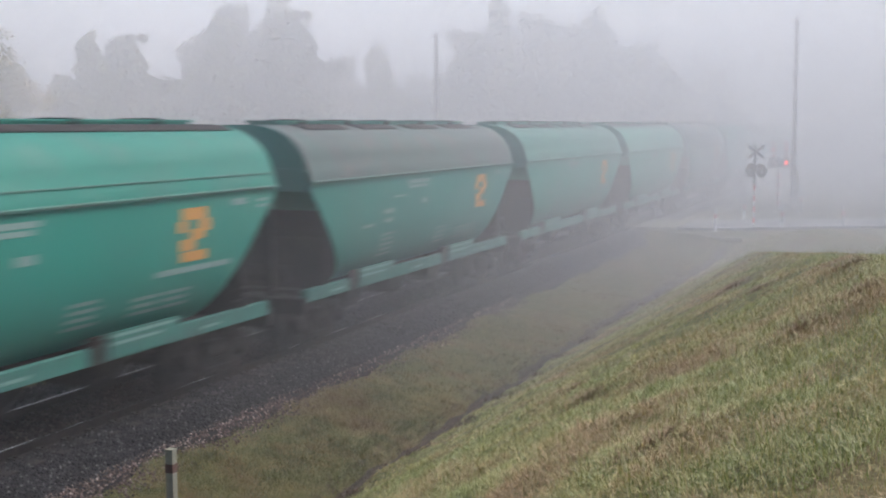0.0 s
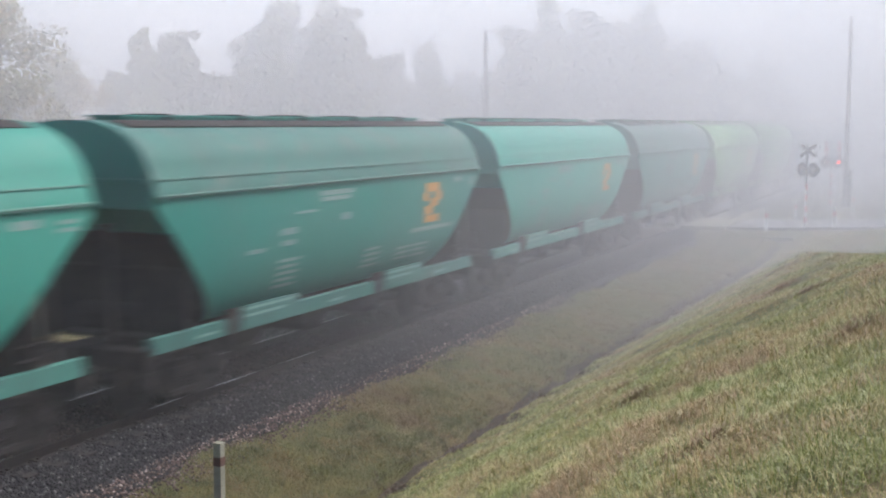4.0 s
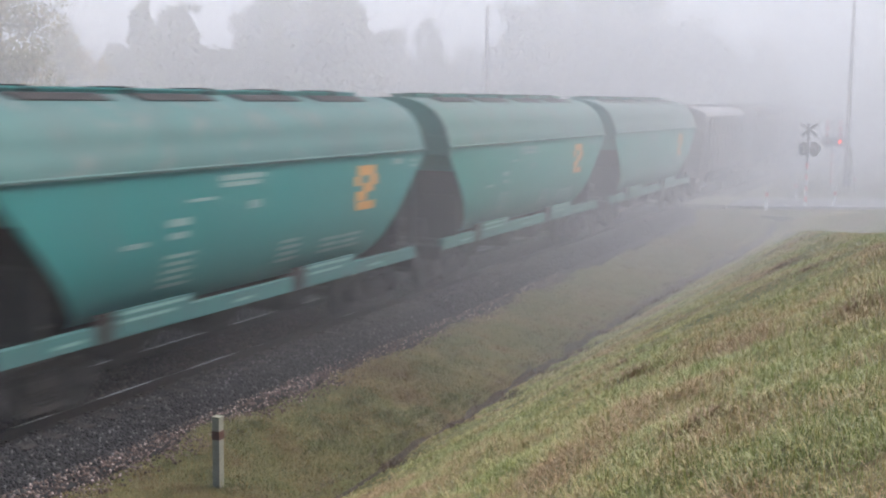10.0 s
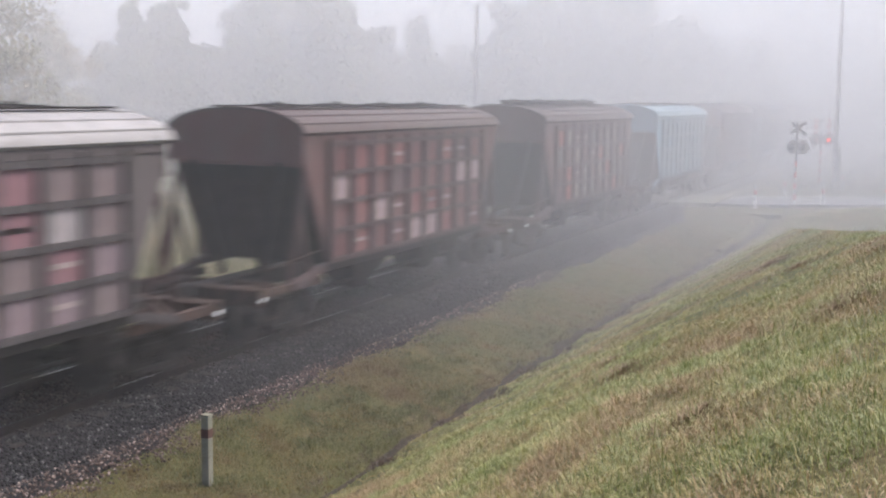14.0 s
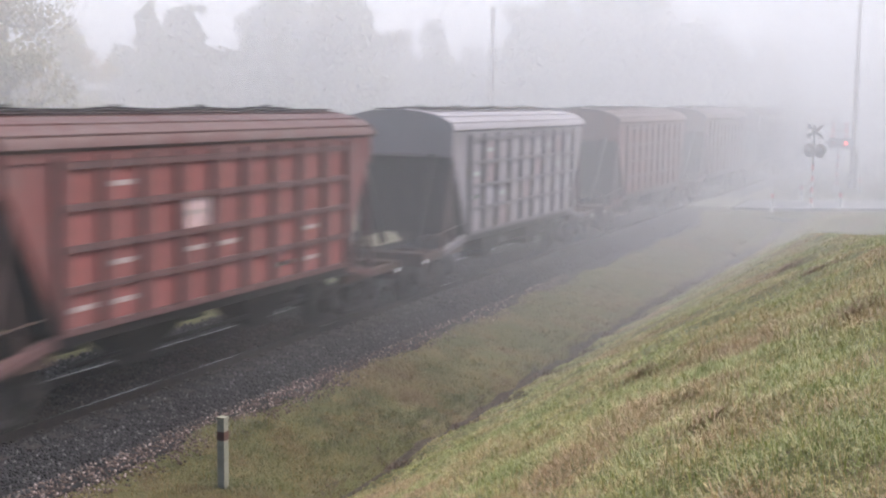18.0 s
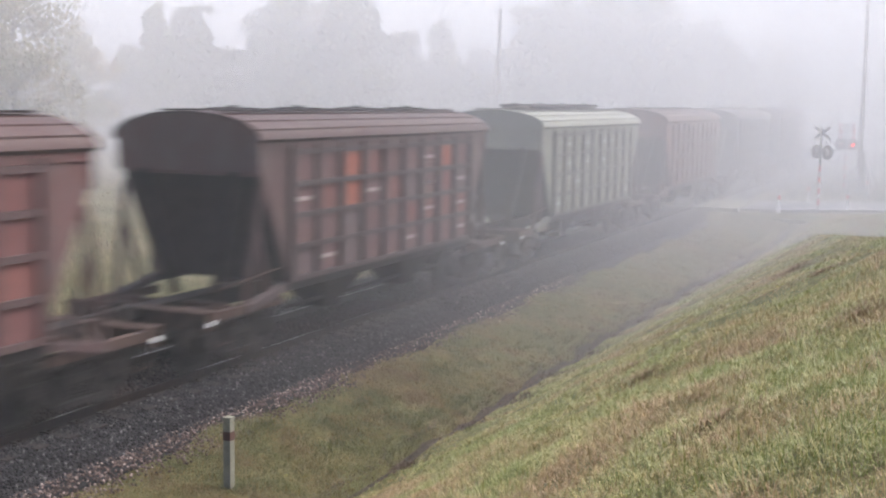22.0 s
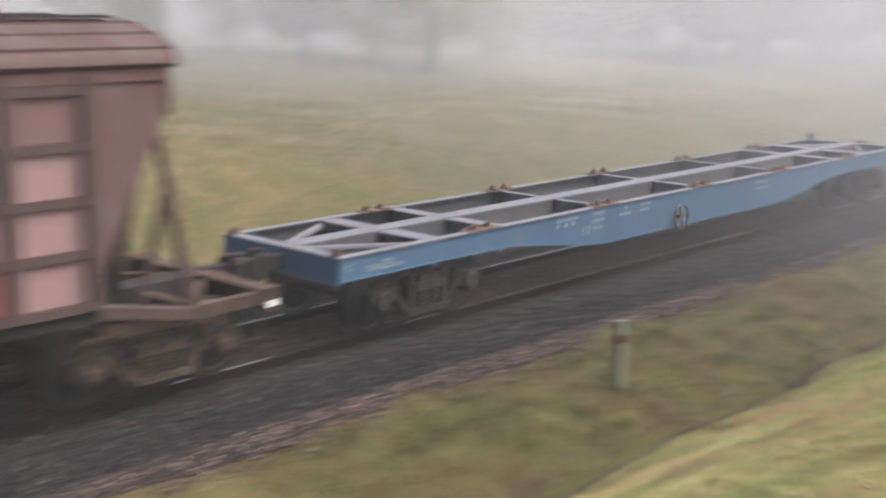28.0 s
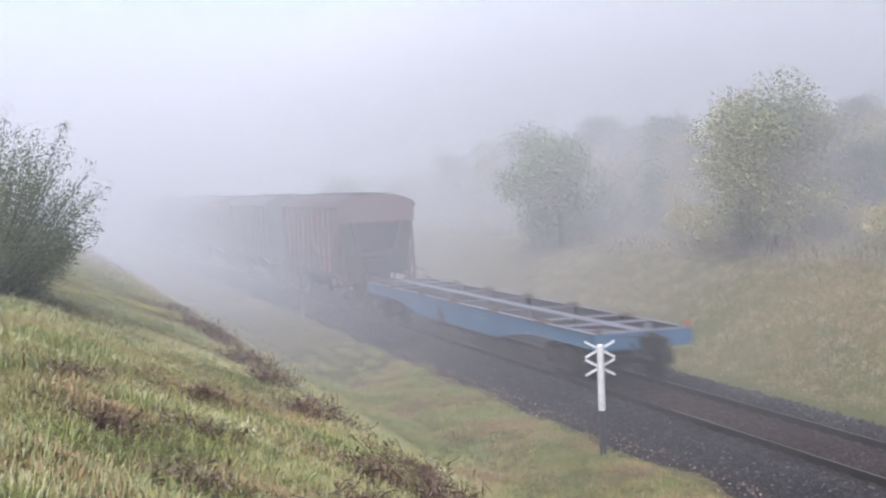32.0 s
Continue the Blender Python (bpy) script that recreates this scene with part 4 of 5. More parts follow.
def flat_wagon():
    blue = surface("blue_paint", (0.043, 0.092, 0.158), (0.056, 0.108, 0.170), 1.5, 0.55, dirt=(0.11, 0.10, 0.10), dirt_at=0.63, stretch=(1, 1, 0.5))
    grey = surface("worn_grey_top", (0.115, 0.115, 0.13), (0.085, 0.085, 0.098), 2.0, 0.5, dirt=(0.20, 0.14, 0.11), dirt_at=0.6, stretch=(2, 0.6, 1))
    inside = surface("inner_web", (0.06, 0.062, 0.068), (0.085, 0.08, 0.08), 2.0, 0.8)
    rust = surface("rusty_fitting", (0.11, 0.066, 0.05), (0.075, 0.052, 0.044), 9.0, 0.85)
    w = thing("flat_wagon", pose(TRACK_X, 0, 0), "empty blue container flat wagon with an open steel frame", "flat wagon", "wagons of the freight train")
    U = lambda u: u - 9.2
    depth = [(0, 0.94), (3.1, 0.94), (3.7, 0.92), (4.4, 0.84), (5.2, 0.72), (5.9, 0.64), (6.4, 0.63)]
    low = depth + [(18.4 - u, z) for u, z in reversed(depth)]
    for sx in (-1, 1):
        out, inn = sx * 1.215, sx * 1.195
        web = Shape().loft([[(out, U(u), z), (inn, U(u), z), (inn, U(u), 1.235), (out, U(u), 1.235)] for u, z in low])
        beam = part("side_beam", web, blue, w, "blue fish-belly side beam")
        flange = Shape().loft([[(sx * 1.235, U(u), z - 0.018), (sx * 1.10, U(u), z - 0.018), (sx * 1.10, U(u), z), (sx * 1.235, U(u), z)] for u, z in low])
        part("bottom_flange", flange, blue, beam)
        part("top_flange", Shape().box(*sorted((sx * 1.09, sx * 1.235)), U(0), U(18.4), 1.235, 1.26), grey, beam, "worn grey top edge")
        lining = Shape().loft([[(sx * 1.193, U(u), z + 0.005), (sx * 1.18, U(u), z + 0.005), (sx * 1.18, U(u), 1.23), (sx * 1.193, U(u), 1.23)] for u, z in low])
        part("inner_web", lining, inside, beam)
    spine = part("centre_beam", Shape().box(-0.17, 0.17, U(0.2), U(18.2), 1.23, 1.262), grey, w, "broad grey centre beam")
    for sx in (-1, 1):
        part("centre_web", Shape().box(sx * 0.145 - 0.015, sx * 0.145 + 0.015, U(0.2), U(18.2), 0.80, 1.23), inside, spine)
    part("centre_flange", Shape().box(-0.2, 0.2, U(3), U(15.4), 0.72, 0.798), inside, spine)
    for i, (u0, u1) in enumerate(((1.75, 2.1), (3.24, 3.52), (6.02, 6.15), (9.12, 9.28), (12.25, 12.38), (14.88, 15.16), (16.3, 16.65))):
        wide = u1 - u0 > 0.3
        s = Shape().box(-1.09, 1.09, U(u0), U(u1), 1.215, 1.25)
        s.box(-1.18, 1.18, U((u0 + u1) / 2 - 0.03), U((u0 + u1) / 2 + 0.03), 0.86, 1.22)
        part("cross_member", s, grey, w)
    for e, base in ((1, 0), (-1, 18.4)):
        s = Shape().box(-1.2, 1.2, *sorted((U(base), U(base + e * 0.06))), 0.88, 1.25)
        part("end_beam", s, blue, w)
        part("end_flange", Shape().box(-1.09, 1.09, *sorted((U(base), U(base + e * 0.22))), 1.236, 1.258), grey, w)
        for sx in (-1, 1):
            part("diagonal_strut", Shape().tube([(sx * 0.18, U(base + e * 0.25), 1.19), (sx * 1.05, U(base + e * 1.72), 1.17)], 0.055, 8), grey, w, smooth=True)
            part("corner_stop", Shape().box(*sorted((sx * 1.02, sx * 1.13)), *sorted((U(base + e * 0.03), U(base + e * 0.13))), 1.26, 1.34).tube([(sx * 1.07, U(base + e * 0.08), 1.33), (sx * 1.07, U(base + e * 0.08), 1.37)], [0.05, 0.035], 8), rust, w)
        add_coupler(w, -9.81 if e > 0 else 9.81, -e)
        add_bogie(w, -7.36 if e > 0 else 7.36, True)
    for sx in (-1, 1):
        for u in (2.95, 6.1, 9.2, 12.3, 15.45):
            s = Shape().box(*sorted((sx * 1.0, sx * 1.24)), -0.34, 0.34, 1.262, 1.275)
            f = part("pin_plate", s, rust, w, "rusty plate with container pins", pose(0, U(u), 0))
            for dy in (-0.16, 0.16):
                part("container_pin", shared("container_pin|%d" % sx, lambda sx=sx: Shape().tube([(sx * 1.14, 0, 1.27), (sx * 1.14, 0, 1.33), (sx * 1.14, 0, 1.36)], [0.05, 0.05, 0.03], 8).box(*sorted((sx * 1.02, sx * 1.2)), -0.07, 0.07, 1.27, 1.30), rust), None, f, at=pose(0, dy, 0))
    # hand brake wheel on the side beam
    hw = Shape()
    ring = [(1.30, 0.22 * math.cos(a), 0.80 + 0.22 * math.sin(a)) for a in np.linspace(0, 2 * math.pi, 25)]
    hw.tube(ring, 0.02, 6, False)
    for a in (0.3, 1.87, 3.44, 5.0):
        hw.bar((1.30, 0, 0.80), (1.30, 0.22 * math.cos(a), 0.80 + 0.22 * math.sin(a)), 0.025)
    hw.tube([(1.2, 0, 0.8), (1.32, 0, 0.8)], 0.045, 8)
    part("hand_wheel", hw, rust, w, "rusty spoked hand brake wheel", pose(0, U(8.35), 0))
    part("brake_cylinder", Shape().tube([(0.5, U(10.2), 0.78), (0.5, U(11.1), 0.78)], 0.18, 12), STEEL_DARK, w, smooth=True)
    part("brake_rod", Shape().tube([(0.3, U(3.5), 0.7), (0.3, U(14.9), 0.7)], 0.022, 6), STEEL_DARK, w)
    side = lambda u, z: pose(1.219, U(u), z, 90, 0, 90)
    letters("ТАРА", 0.115, LETTER, w, side(0.50, 1.00))
    letters("22", 0.19, LETTER, w, side(0.80, 1.00))
    letters("01   04   91", 0.105, LETTER, w, side(4.72, 1.035))
    letters("C", 0.12, LETTER, w, side(0.12, 1.06))
    for u0, u1, z in ((1.04, 1.2, 1.03), (4.70, 5.30, 1.155), (5.70, 6.05, 1.16), (5.68, 6.05, 1.04), (5.70, 6.0, 0.92), (6.48, 6.85, 1.05), (6.62, 6.72, 1.16), (7.1, 7.45, 1.16), (7.1, 7.4, 1.06), (11.2, 11.7, 1.12), (11.2, 11.8, 1.0)):
        part("stencil_mark", Shape().box(1.2155, 1.219, U(u0), U(u1), z - 0.026, z + 0.026), FADED, w)
    for u0, u1 in ((5.42, 5.47), (5.52, 5.56), (5.60, 5.66)):
        part("stencil_mark", Shape().box(1.2155, 1.219, U(u0), U(u1), 0.84, 0.98), FADED, w)
    part("tail_marker", Shape().box(-1.16, -1.02, U(18.28), U(18.42), 1.26, 1.42), CONCRETE, w, "pale tail marker on the rear corner")
    part("tail_lamp", Shape().tube([(-1.09, U(18.42), 1.36), (-1.09, U(18.44), 1.36)], 0.055, 10), RED, w, "red tail disc")
    return w


wagons = [flat_wagon()] + [ribbed_hopper(k) for k in range(1, 14)] + [rounded_hopper(k) for k in range(14, 26)]

# ---- grass, weeds, bushes and trees ----
def blades(n, xs, ys, height, width, seed, keep=None, bend=0.75, ditch=False):
    """Bent grass blades on the ground."""
    r = np.random.default_rng(seed)
    x, y = r.uniform(*xs, n), r.uniform(*ys, n)
    if keep is not None:
        ok = r.random(n) < keep(x, y)
        x, y = x[ok], y[ok]
    n = len(x)
    cells = r.random((97, 89))
    patch = cells[(np.floor(x * 2.2 + 0.4 * np.sin(y * 3)) % 97).astype(int), (np.floor(y * 2.0 + 0.4 * np.sin(x * 3)) % 89).astype(int)]
    fine = cells[(np.floor(x * 9) % 97).astype(int), (np.floor(y * 8) % 89).astype(int)]
    h = r.uniform(*height, n) * (0.62 + 0.4 * patch + 0.3 * fine)
    w = r.uniform(*width, n)
    a = np.where(r.random(n) < 0.3, r.normal(np.pi, 1.0, n) + 0.8 * np.sin(x * 1.3 + 2 * np.sin(y * 0.7)), r.uniform(0, 2 * np.pi, n))
    lean = r.beta(1.6, 1.2, n) * min(1.0, bend * 1.25)
    if ditch:
        x = x + drift(y)
    z = land(x, y) - 0.02
    cx, cy = np.cos(a), np.sin(a)
    base = np.stack([x, y, z], -1)
    side = np.stack([-cy, cx, np.zeros(n)], -1) * w[:, None] / 2
    fwd = np.stack([cx, cy, np.zeros(n)], -1)
    up = np.array([0, 0, 1.0])
    mid = base + up * (h * (0.62 - 0.30 * lean))[:, None] + fwd * (h * (0.10 + 0.38 * lean))[:, None]
    tip = base + up * (h * (0.98 - 0.80 * lean))[:, None] + fwd * (h * (0.22 + 0.75 * lean))[:, None]
    p = np.stack([base, mid + side, tip, mid - side], 1)
    return p.reshape(-1, 3), np.arange(n)[:, None] * 4 + np.arange(4)


def field(name, material, label, *args, **kw):
    v, f = blades(*args, **kw)
    return cloud(name, material, v, f, label, category="grass")


def patchy(x, y):
    return 0.35 + 0.65 * (np.sin(x * 1.1 + 2 * np.sin(y * 0.45)) * np.sin(y * 0.8 + np.sin(x * 0.6)) > -0.25)


def clumps(x, y):
    """Tussocks about half a metre across with gaps between them."""
    gx, gy = np.floor(x / 0.55), np.floor(y / 0.55)
    hx, hy = np.modf(np.abs(np.sin(gx * 12.99 + gy * 78.2) * 437.5))[0], np.modf(np.abs(np.sin(gx * 39.3 + gy * 11.1) * 235.4))[0]
    dx, dy = x / 0.55 - gx - 0.3 - 0.4 * hx, y / 0.55 - gy - 0.3 - 0.4 * hy
    return (hx > 0.40) * np.exp(-(dx * dx + dy * dy) / 0.09)


bank = "wet tussocky autumn grass, green and straw-coloured"
verge = "short yellowed grass beside the ballast"
field("bank_grass", GRASS, bank, 460000, (-7.92, 1.2), (5.5, 15), (0.04, 0.12), (0.0035, 0.007), 1, patchy)
field("bank_grass", GRASS, bank, 230000, (-7.92, 1.0), (15, 30), (0.04, 0.11), (0.006, 0.011), 2, patchy)
field("bank_grass", GRASS, bank, 150000, (-7.4, 2.0), (30, 57), (0.04, 0.11), (0.010, 0.017), 3)
field("bank_grass", GRASS, bank, 420000, (-7.92, 2.5), (-17, -5), (0.04, 0.13), (0.0035, 0.007), 4, patchy)
field("bank_grass", GRASS, bank, 160000, (-7.92, 3.5), (-34, -17), (0.04, 0.13), (0.007, 0.012), 5, patchy)
field("bank_grass", GRASS, bank, 40000, (-7.92, 4.0), (-60, -34), (0.08, 0.2), (0.014, 0.022), 6)
field("dewy_grass", DEWY, "pale grass wet with dew", 120000, (-7.0, 2.5), (-26, -5.5), (0.08, 0.2), (0.004, 0.008), 22, patchy)
field("bank_grass", GRASS, bank, 30000, (-7.0, 0.5), (-5, 5.5), (0.05, 0.17), (0.006, 0.010), 16)
field("verge_grass", VERGE, verge, 170000, (-10.6, -8.06), (8, 22), (0.03, 0.11), (0.005, 0.009), 7)
field("verge_grass", VERGE, verge, 120000, (-10.6, -8.06), (22, 55), (0.03, 0.11), (0.008, 0.015), 8)
field("verge_grass", VERGE, verge, 90000, (-10.6, -7.4), (-60, 8), (0.03, 0.12), (0.008, 0.014), 9)
field("bank_grass", GRASS, bank, 230000, (-10.3, -5.5), (-34, -12), (0.05, 0.15), (0.006, 0.012), 19, patchy)
field("bank_tussocks", GRASS, bank, 200000, (-10.3, -5.5), (-40, -10), (0.12, 0.24), (0.006, 0.011), 20, clumps)
field("verge_tussocks", VERGE, verge, 150000, (-10.4, -8.42), (9, 34), (0.08, 0.18), (0.006, 0.011), 21, clumps)
field("meadow_grass", DRY, "long straw-coloured meadow grass", 300000, (-27, -15.8), (-50, 45), (0.06, 0.22), (0.008, 0.016), 10, patchy)
field("meadow_grass", DRY, "long straw-coloured meadow grass", 120000, (-60, -20), (-10, 58), (0.1, 0.28), (0.025, 0.04), 11, patchy)
field("dewy_grass", DEWY, "pale grass wet with dew", 40000, (-10.0, -5.5), (-32, -12), (0.08, 0.18), (0.005, 0.009), 25, clumps)
field("long_grass", GRASS, "long arching blades of pale grass", 9000, (-5.5, 0.8), (5.2, 17), (0.16, 0.34), (0.004, 0.007), 23, patchy)
field("long_grass", GRASS, "long arching blades of pale grass", 9000, (-5.5, 1.5), (-17, -5.2), (0.16, 0.34), (0.004, 0.007), 24, patchy)
# the bare wet furrow at the bank's foot, its shade in the soil colour
fy = np.arange(7.0, 54.6, 0.35)
furrow = Shape()
furrow.loft([[(x + drift(y), y, float(land(x + drift(y), y)) + 0.012) for x in (-8.03 - float(np.interp(y, [13, 19, 25], [0.02, 0.05, 0.12])) * (1 + 0.4 * math.sin(y * 1.9) + 0.35 * math.sin(y * 5.3)), -8.03, -8.01, -7.97 + float(np.interp(y, [13, 19, 25], [-0.02, 0.0, 0.04])))] for y in fy], False, False)
single("drainage_furrow", furrow, SHADED_SOIL, "narrow furrow of bare wet soil, darkened for its own shade", "ditch", "", "structure")
field("ditch_growth", WEED, "dark withered growth along the drainage ditch", 13000, (-8.3, -8.0), (9, 54), (0.03, 0.13), (0.006, 0.012), 12, ditch=True)
field("meadow_tussocks", DRY, "straw-coloured tussocks of long meadow grass", 260000, (-22, -15.9), (-44, 12), (0.14, 0.34), (0.007, 0.013), 15, clumps)
field("bank_tussocks", GRASS, bank, 150000, (-6.8, 1.2), (6, 26), (0.10, 0.21), (0.004, 0.007), 17, clumps)
field("bank_tussocks", GRASS, bank, 170000, (-6.8, 2.5), (-26, -5.5), (0.10, 0.22), (0.004, 0.008), 18, clumps)


brush = "tall withered weeds and reddish brush on the far slope"
field("dry_brush", BRUSH, brush, 90000, (-36, -20.9), (-72, -12), (0.3, 1.0), (0.012, 0.026), 13, patchy)
field("dry_brush", BRUSH, brush, 30000, (-30, -20.8), (-14, 12), (0.2, 0.7), (0.012, 0.026), 14, patchy)


def tuft(x, y, n, height, spread, seed, material, name, label, dead=False, group=""):
    """A tussock or clump of stems in one place."""
    r = np.random.default_rng(seed)
    v, f = [], []
    for i in range(n):
        a, d = r.uniform(0, 2 * np.pi), abs(r.normal(0, spread))
        bx, by = d * np.cos(a), d * np.sin(a)
        bz = float(land(x + bx, y + by) - land(x, y)) - 0.02
        h, lean, w = height * r.uniform(0.4, 1.0), r.uniform(0.15, 0.9), 0.004 if dead else r.uniform(0.002, 0.0045)
        b = a + r.normal(0, 0.7)
        c, s = np.cos(b), np.sin(b)
        mid = np.array([bx + c * h * 0.25 * lean, by + s * h * 0.25 * lean, bz + h * 0.6])
        tip = np.array([bx + c * h * 0.8 * lean, by + s * h * 0.8 * lean, bz + h * (1 - 0.35 * lean)])
        q = np.array([-s, c, 0]) * w
        k = len(v)
        v += [np.array([bx, by, bz]) - q, np.array([bx, by, bz]) + q, mid + q, mid - q, tip]
        f += [(k, k + 1, k + 2), (k, k + 2, k + 3), (k + 3, k + 2, k + 4)]
        if dead:
            for j in range(9):
                u = r.uniform(0.3, 1.0)
                p = np.array([bx, by, bz]) * (1 - u) + tip * u
                e = p + r.normal(0, 1, 3) * 0.07 * height / 0.4
                k = len(v)
                o = r.normal(0, 1, 3) * 0.0045
                v += [p, e + o, e - o]
                f += [(k, k + 1, k + 2)]
    return cloud(name, material, np.array(v), np.array(f), label, "stuff" if name in ("withered_grass", "ditch_weed") else "thing", "plant", m=pose(x, y, float(land(x, y))), group=group)


rr = random.Random(5)
for i, (x, y) in enumerate(((-1.0, 12.4), (-0.4, 13.4), (-3.6, 14.5), (-4.4, 17.0), (-2.2, 20.0), (-1.6, 9.0), (-0.7, 17.2), (-3.2, 24.0), (-1.6, -8.6), (-2.2, -11.0), (-0.6, -10.4), (-1.9, -14.0), (-0.2, -8.0))):
    tuft(x, y, 900, 0.12, 0.34, 60 + i, WITHERED, "withered_grass", "flattened patch of withered brown grass", group="withered patches")
for i in range(26):
    y = -8.5 - i * 0.95 + rr.uniform(-0.3, 0.3)
    x = -3.5 + rr.uniform(-0.5, 0.6) - 0.02 * i
    tuft(x, y, 60, rr.uniform(0.22, 0.5), 0.28, 80 + i, WEED, "dead_weed", "dark brown dead weeds on the crest of the bank", True, "dead weeds on the bank")
for i, (x, y) in enumerate(((-1.4, -10.5), (-2.4, -9.0), (-1.0, -8.2), (-3.0, -11.5), (-1.8, -13.5), (-0.4, -12.0), (-2.8, -8.0), (-0.5, -9.6))):
    tuft(x, y, 70, 0.25, 0.25, 120 + i, WEED, "dead_weed", "brown dead weeds in the wet grass", True, "dead weeds on the bank")
for i in range(14):
    y = 14 + i * 2.4
    tuft(-7.8 + rr.uniform(-0.12, 0.12), y, 60, 0.2, 0.4, 140 + i, WEED, "ditch_weed", "dark withered weeds in the drainage ditch", True, "weeds in the ditch")


def plant(name, height, spread, leaves, size, material, seed, label, category, low=0.25, taper=0.0, m=None, group=""):
    """A trunk that divides into limbs, with a crown of single leaves in clumps along them."""
    r = np.random.default_rng(seed)
    t = thing(name, m or pose(0, 0, 0), label, category, group)
    wood, clumps = Shape(), []
    stems = 1 if low > 0.12 else 6
    for k in range(stems):
        a = 2 * np.pi * k / max(stems, 1) + r.uniform(0, 1)
        lean = 0.06 if stems == 1 else 0.35
        top = np.array([np.cos(a) * lean * height * 0.6, np.sin(a) * lean * height * 0.6, height * r.uniform(0.8, 0.95)])
        pts = [np.array([np.cos(a) * 0.06 * (stems > 1), np.sin(a) * 0.06 * (stems > 1), -0.1]), top * 0.35 + r.normal(0, 0.03, 3) * height * 0.5, top * 0.7 + r.normal(0, 0.02, 3) * height, top]
        w0 = height * (0.022 if stems == 1 else 0.010)
        wood.tube([tuple(p) for p in pts], [w0, w0 * 0.75, w0 * 0.4, w0 * 0.12], 7)
        n = 24 if stems == 1 else 9
        for i in range(n):
            u = low + (1 - low) * (i + r.random()) / n
            p = np.array([np.interp(u, [0, 0.35, 0.7, 1], [q[j] for q in pts]) for j in range(3)])
            b = r.uniform(0, 2 * np.pi)
            reach = spread * (1.05 - 0.75 * abs(u - 0.45) / 0.6) * r.uniform(0.55, 1.05)
            slim = 1 - taper * max(0.0, u - 0.35) / 0.65
            reach *= slim
            e = p + np.array([np.cos(b) * reach, np.sin(b) * reach, reach * r.uniform(0.1, 0.7)])
            wood.tube([tuple(p), tuple((p + e) / 2 + r.normal(0, 0.04, 3) * reach), tuple(e)], [w0 * 0.32, w0 * 0.2, w0 * 0.06], 5)
            for v in (0.45, 0.75, 1.0):
                c = p + (e - p) * v + r.normal(0, 0.07, 3) * spread
                clumps.append((c, spread * r.uniform(0.24, 0.50) * slim))
    c = np.array([q[0] for q in clumps])
    s = np.array([q[1] for q in clumps])
    pick = r.choice(len(c), leaves, p=s ** 2 / (s ** 2).sum())
    d = r.normal(0, 1, (leaves, 3))
    d /= np.linalg.norm(d, axis=1)[:, None]
    pos = c[pick] + d * (s[pick] * r.random(leaves) ** 0.45)[:, None] * np.array([1, 1, 0.8])
    pos[:, 2] = np.maximum(pos[:, 2], 0.05)
    e1 = r.normal(0, 1, (leaves, 3))
    e1 /= np.linalg.norm(e1, axis=1)[:, None]
    e2 = np.cross(e1, r.normal(0, 1, (leaves, 3)))
    e2 /= np.linalg.norm(e2, axis=1)[:, None]
    L = size * r.uniform(0.6, 1.3, leaves)[:, None]
    v = np.stack([pos - e1 * L, pos + e2 * L * 0.45, pos + e1 * L, pos - e2 * L * 0.45], 1).reshape(-1, 3)
    f = np.arange(leaves)[:, None] * 4 + np.arange(4)
    part("trunk", wood, BARK, t)
    cloud("crown", material, v, f, parent=t, kind="")
    return t


def at(x, y, turn=0, size=1.0, sink=0.1):
    return pose(x, y, float(land(x, y)) - sink, 0, 0, turn) @ Matrix.Scale(size, 4)


def polar(azimuth, r):
    return -r * math.sin(radians(azimuth)), r * math.cos(radians(azimuth))


# willow bush at the bank's edge, and the trees and shrubs of the far slope
def willow(m, height, seed):
    """A bush of many long shoots that fan out from the ground, leafy to their tips."""
    r = np.random.default_rng(seed)
    t = thing("willow_bush", m, "dense green willow bush on the bank", "bush")
    wood, pos, way = Shape(), [], []
    for i in range(300):
        a, tilt, long = r.uniform(0, 2 * np.pi), radians(76) * r.random() ** 0.6, height * r.uniform(0.75, 1.08)
        long *= 1 - 0.42 * (tilt / 1.32) ** 1.6
        d = np.array([np.cos(a) * np.sin(tilt), np.sin(a) * np.sin(tilt), np.cos(tilt)])
        b = np.array([np.cos(a), np.sin(a), 0]) * r.uniform(0.05, 0.35)
        pts = [b + d * long * u + np.array([0, 0, 0.22 * long * u * u * np.sin(tilt)]) + r.normal(0, 0.03, 3) for u in (0, 0.35, 0.7, 1.0)]
        wood.tube([tuple(p) for p in pts], [0.018, 0.012, 0.007, 0.002], 4, False)
        n = 300
        u = r.uniform(0.12, 1.0, n)
        p = np.stack([np.interp(u, [0, 0.35, 0.7, 1], [q[k] for q in pts]) for k in range(3)], -1)
        pos.append(p + r.normal(0, 1, (n, 3)) * (0.06 + 0.27 * (1.0 - u))[:, None])
        way.append(d + r.normal(0, 0.9, (n, 3)))
    pos, way = np.concatenate(pos), np.concatenate(way)
    pos[:, 2] = np.maximum(pos[:, 2], 0.03)
    n = len(pos)
    e1 = way / np.linalg.norm(way, axis=1)[:, None]
    e2 = np.cross(e1, r.normal(0, 1, (n, 3)))
    e2 /= np.linalg.norm(e2, axis=1)[:, None]
    L = 0.029 * r.uniform(0.6, 1.2, n)[:, None]
    v = np.stack([pos - e1 * L, pos + e2 * L * 0.4, pos + e1 * L, pos - e2 * L * 0.4], 1).reshape(-1, 3)
    part("shoots", wood, BARK, t)
    cloud("foliage", LEAF_DARK, v, np.arange(n)[:, None] * 4 + np.arange(4), parent=t, kind="")
    return t


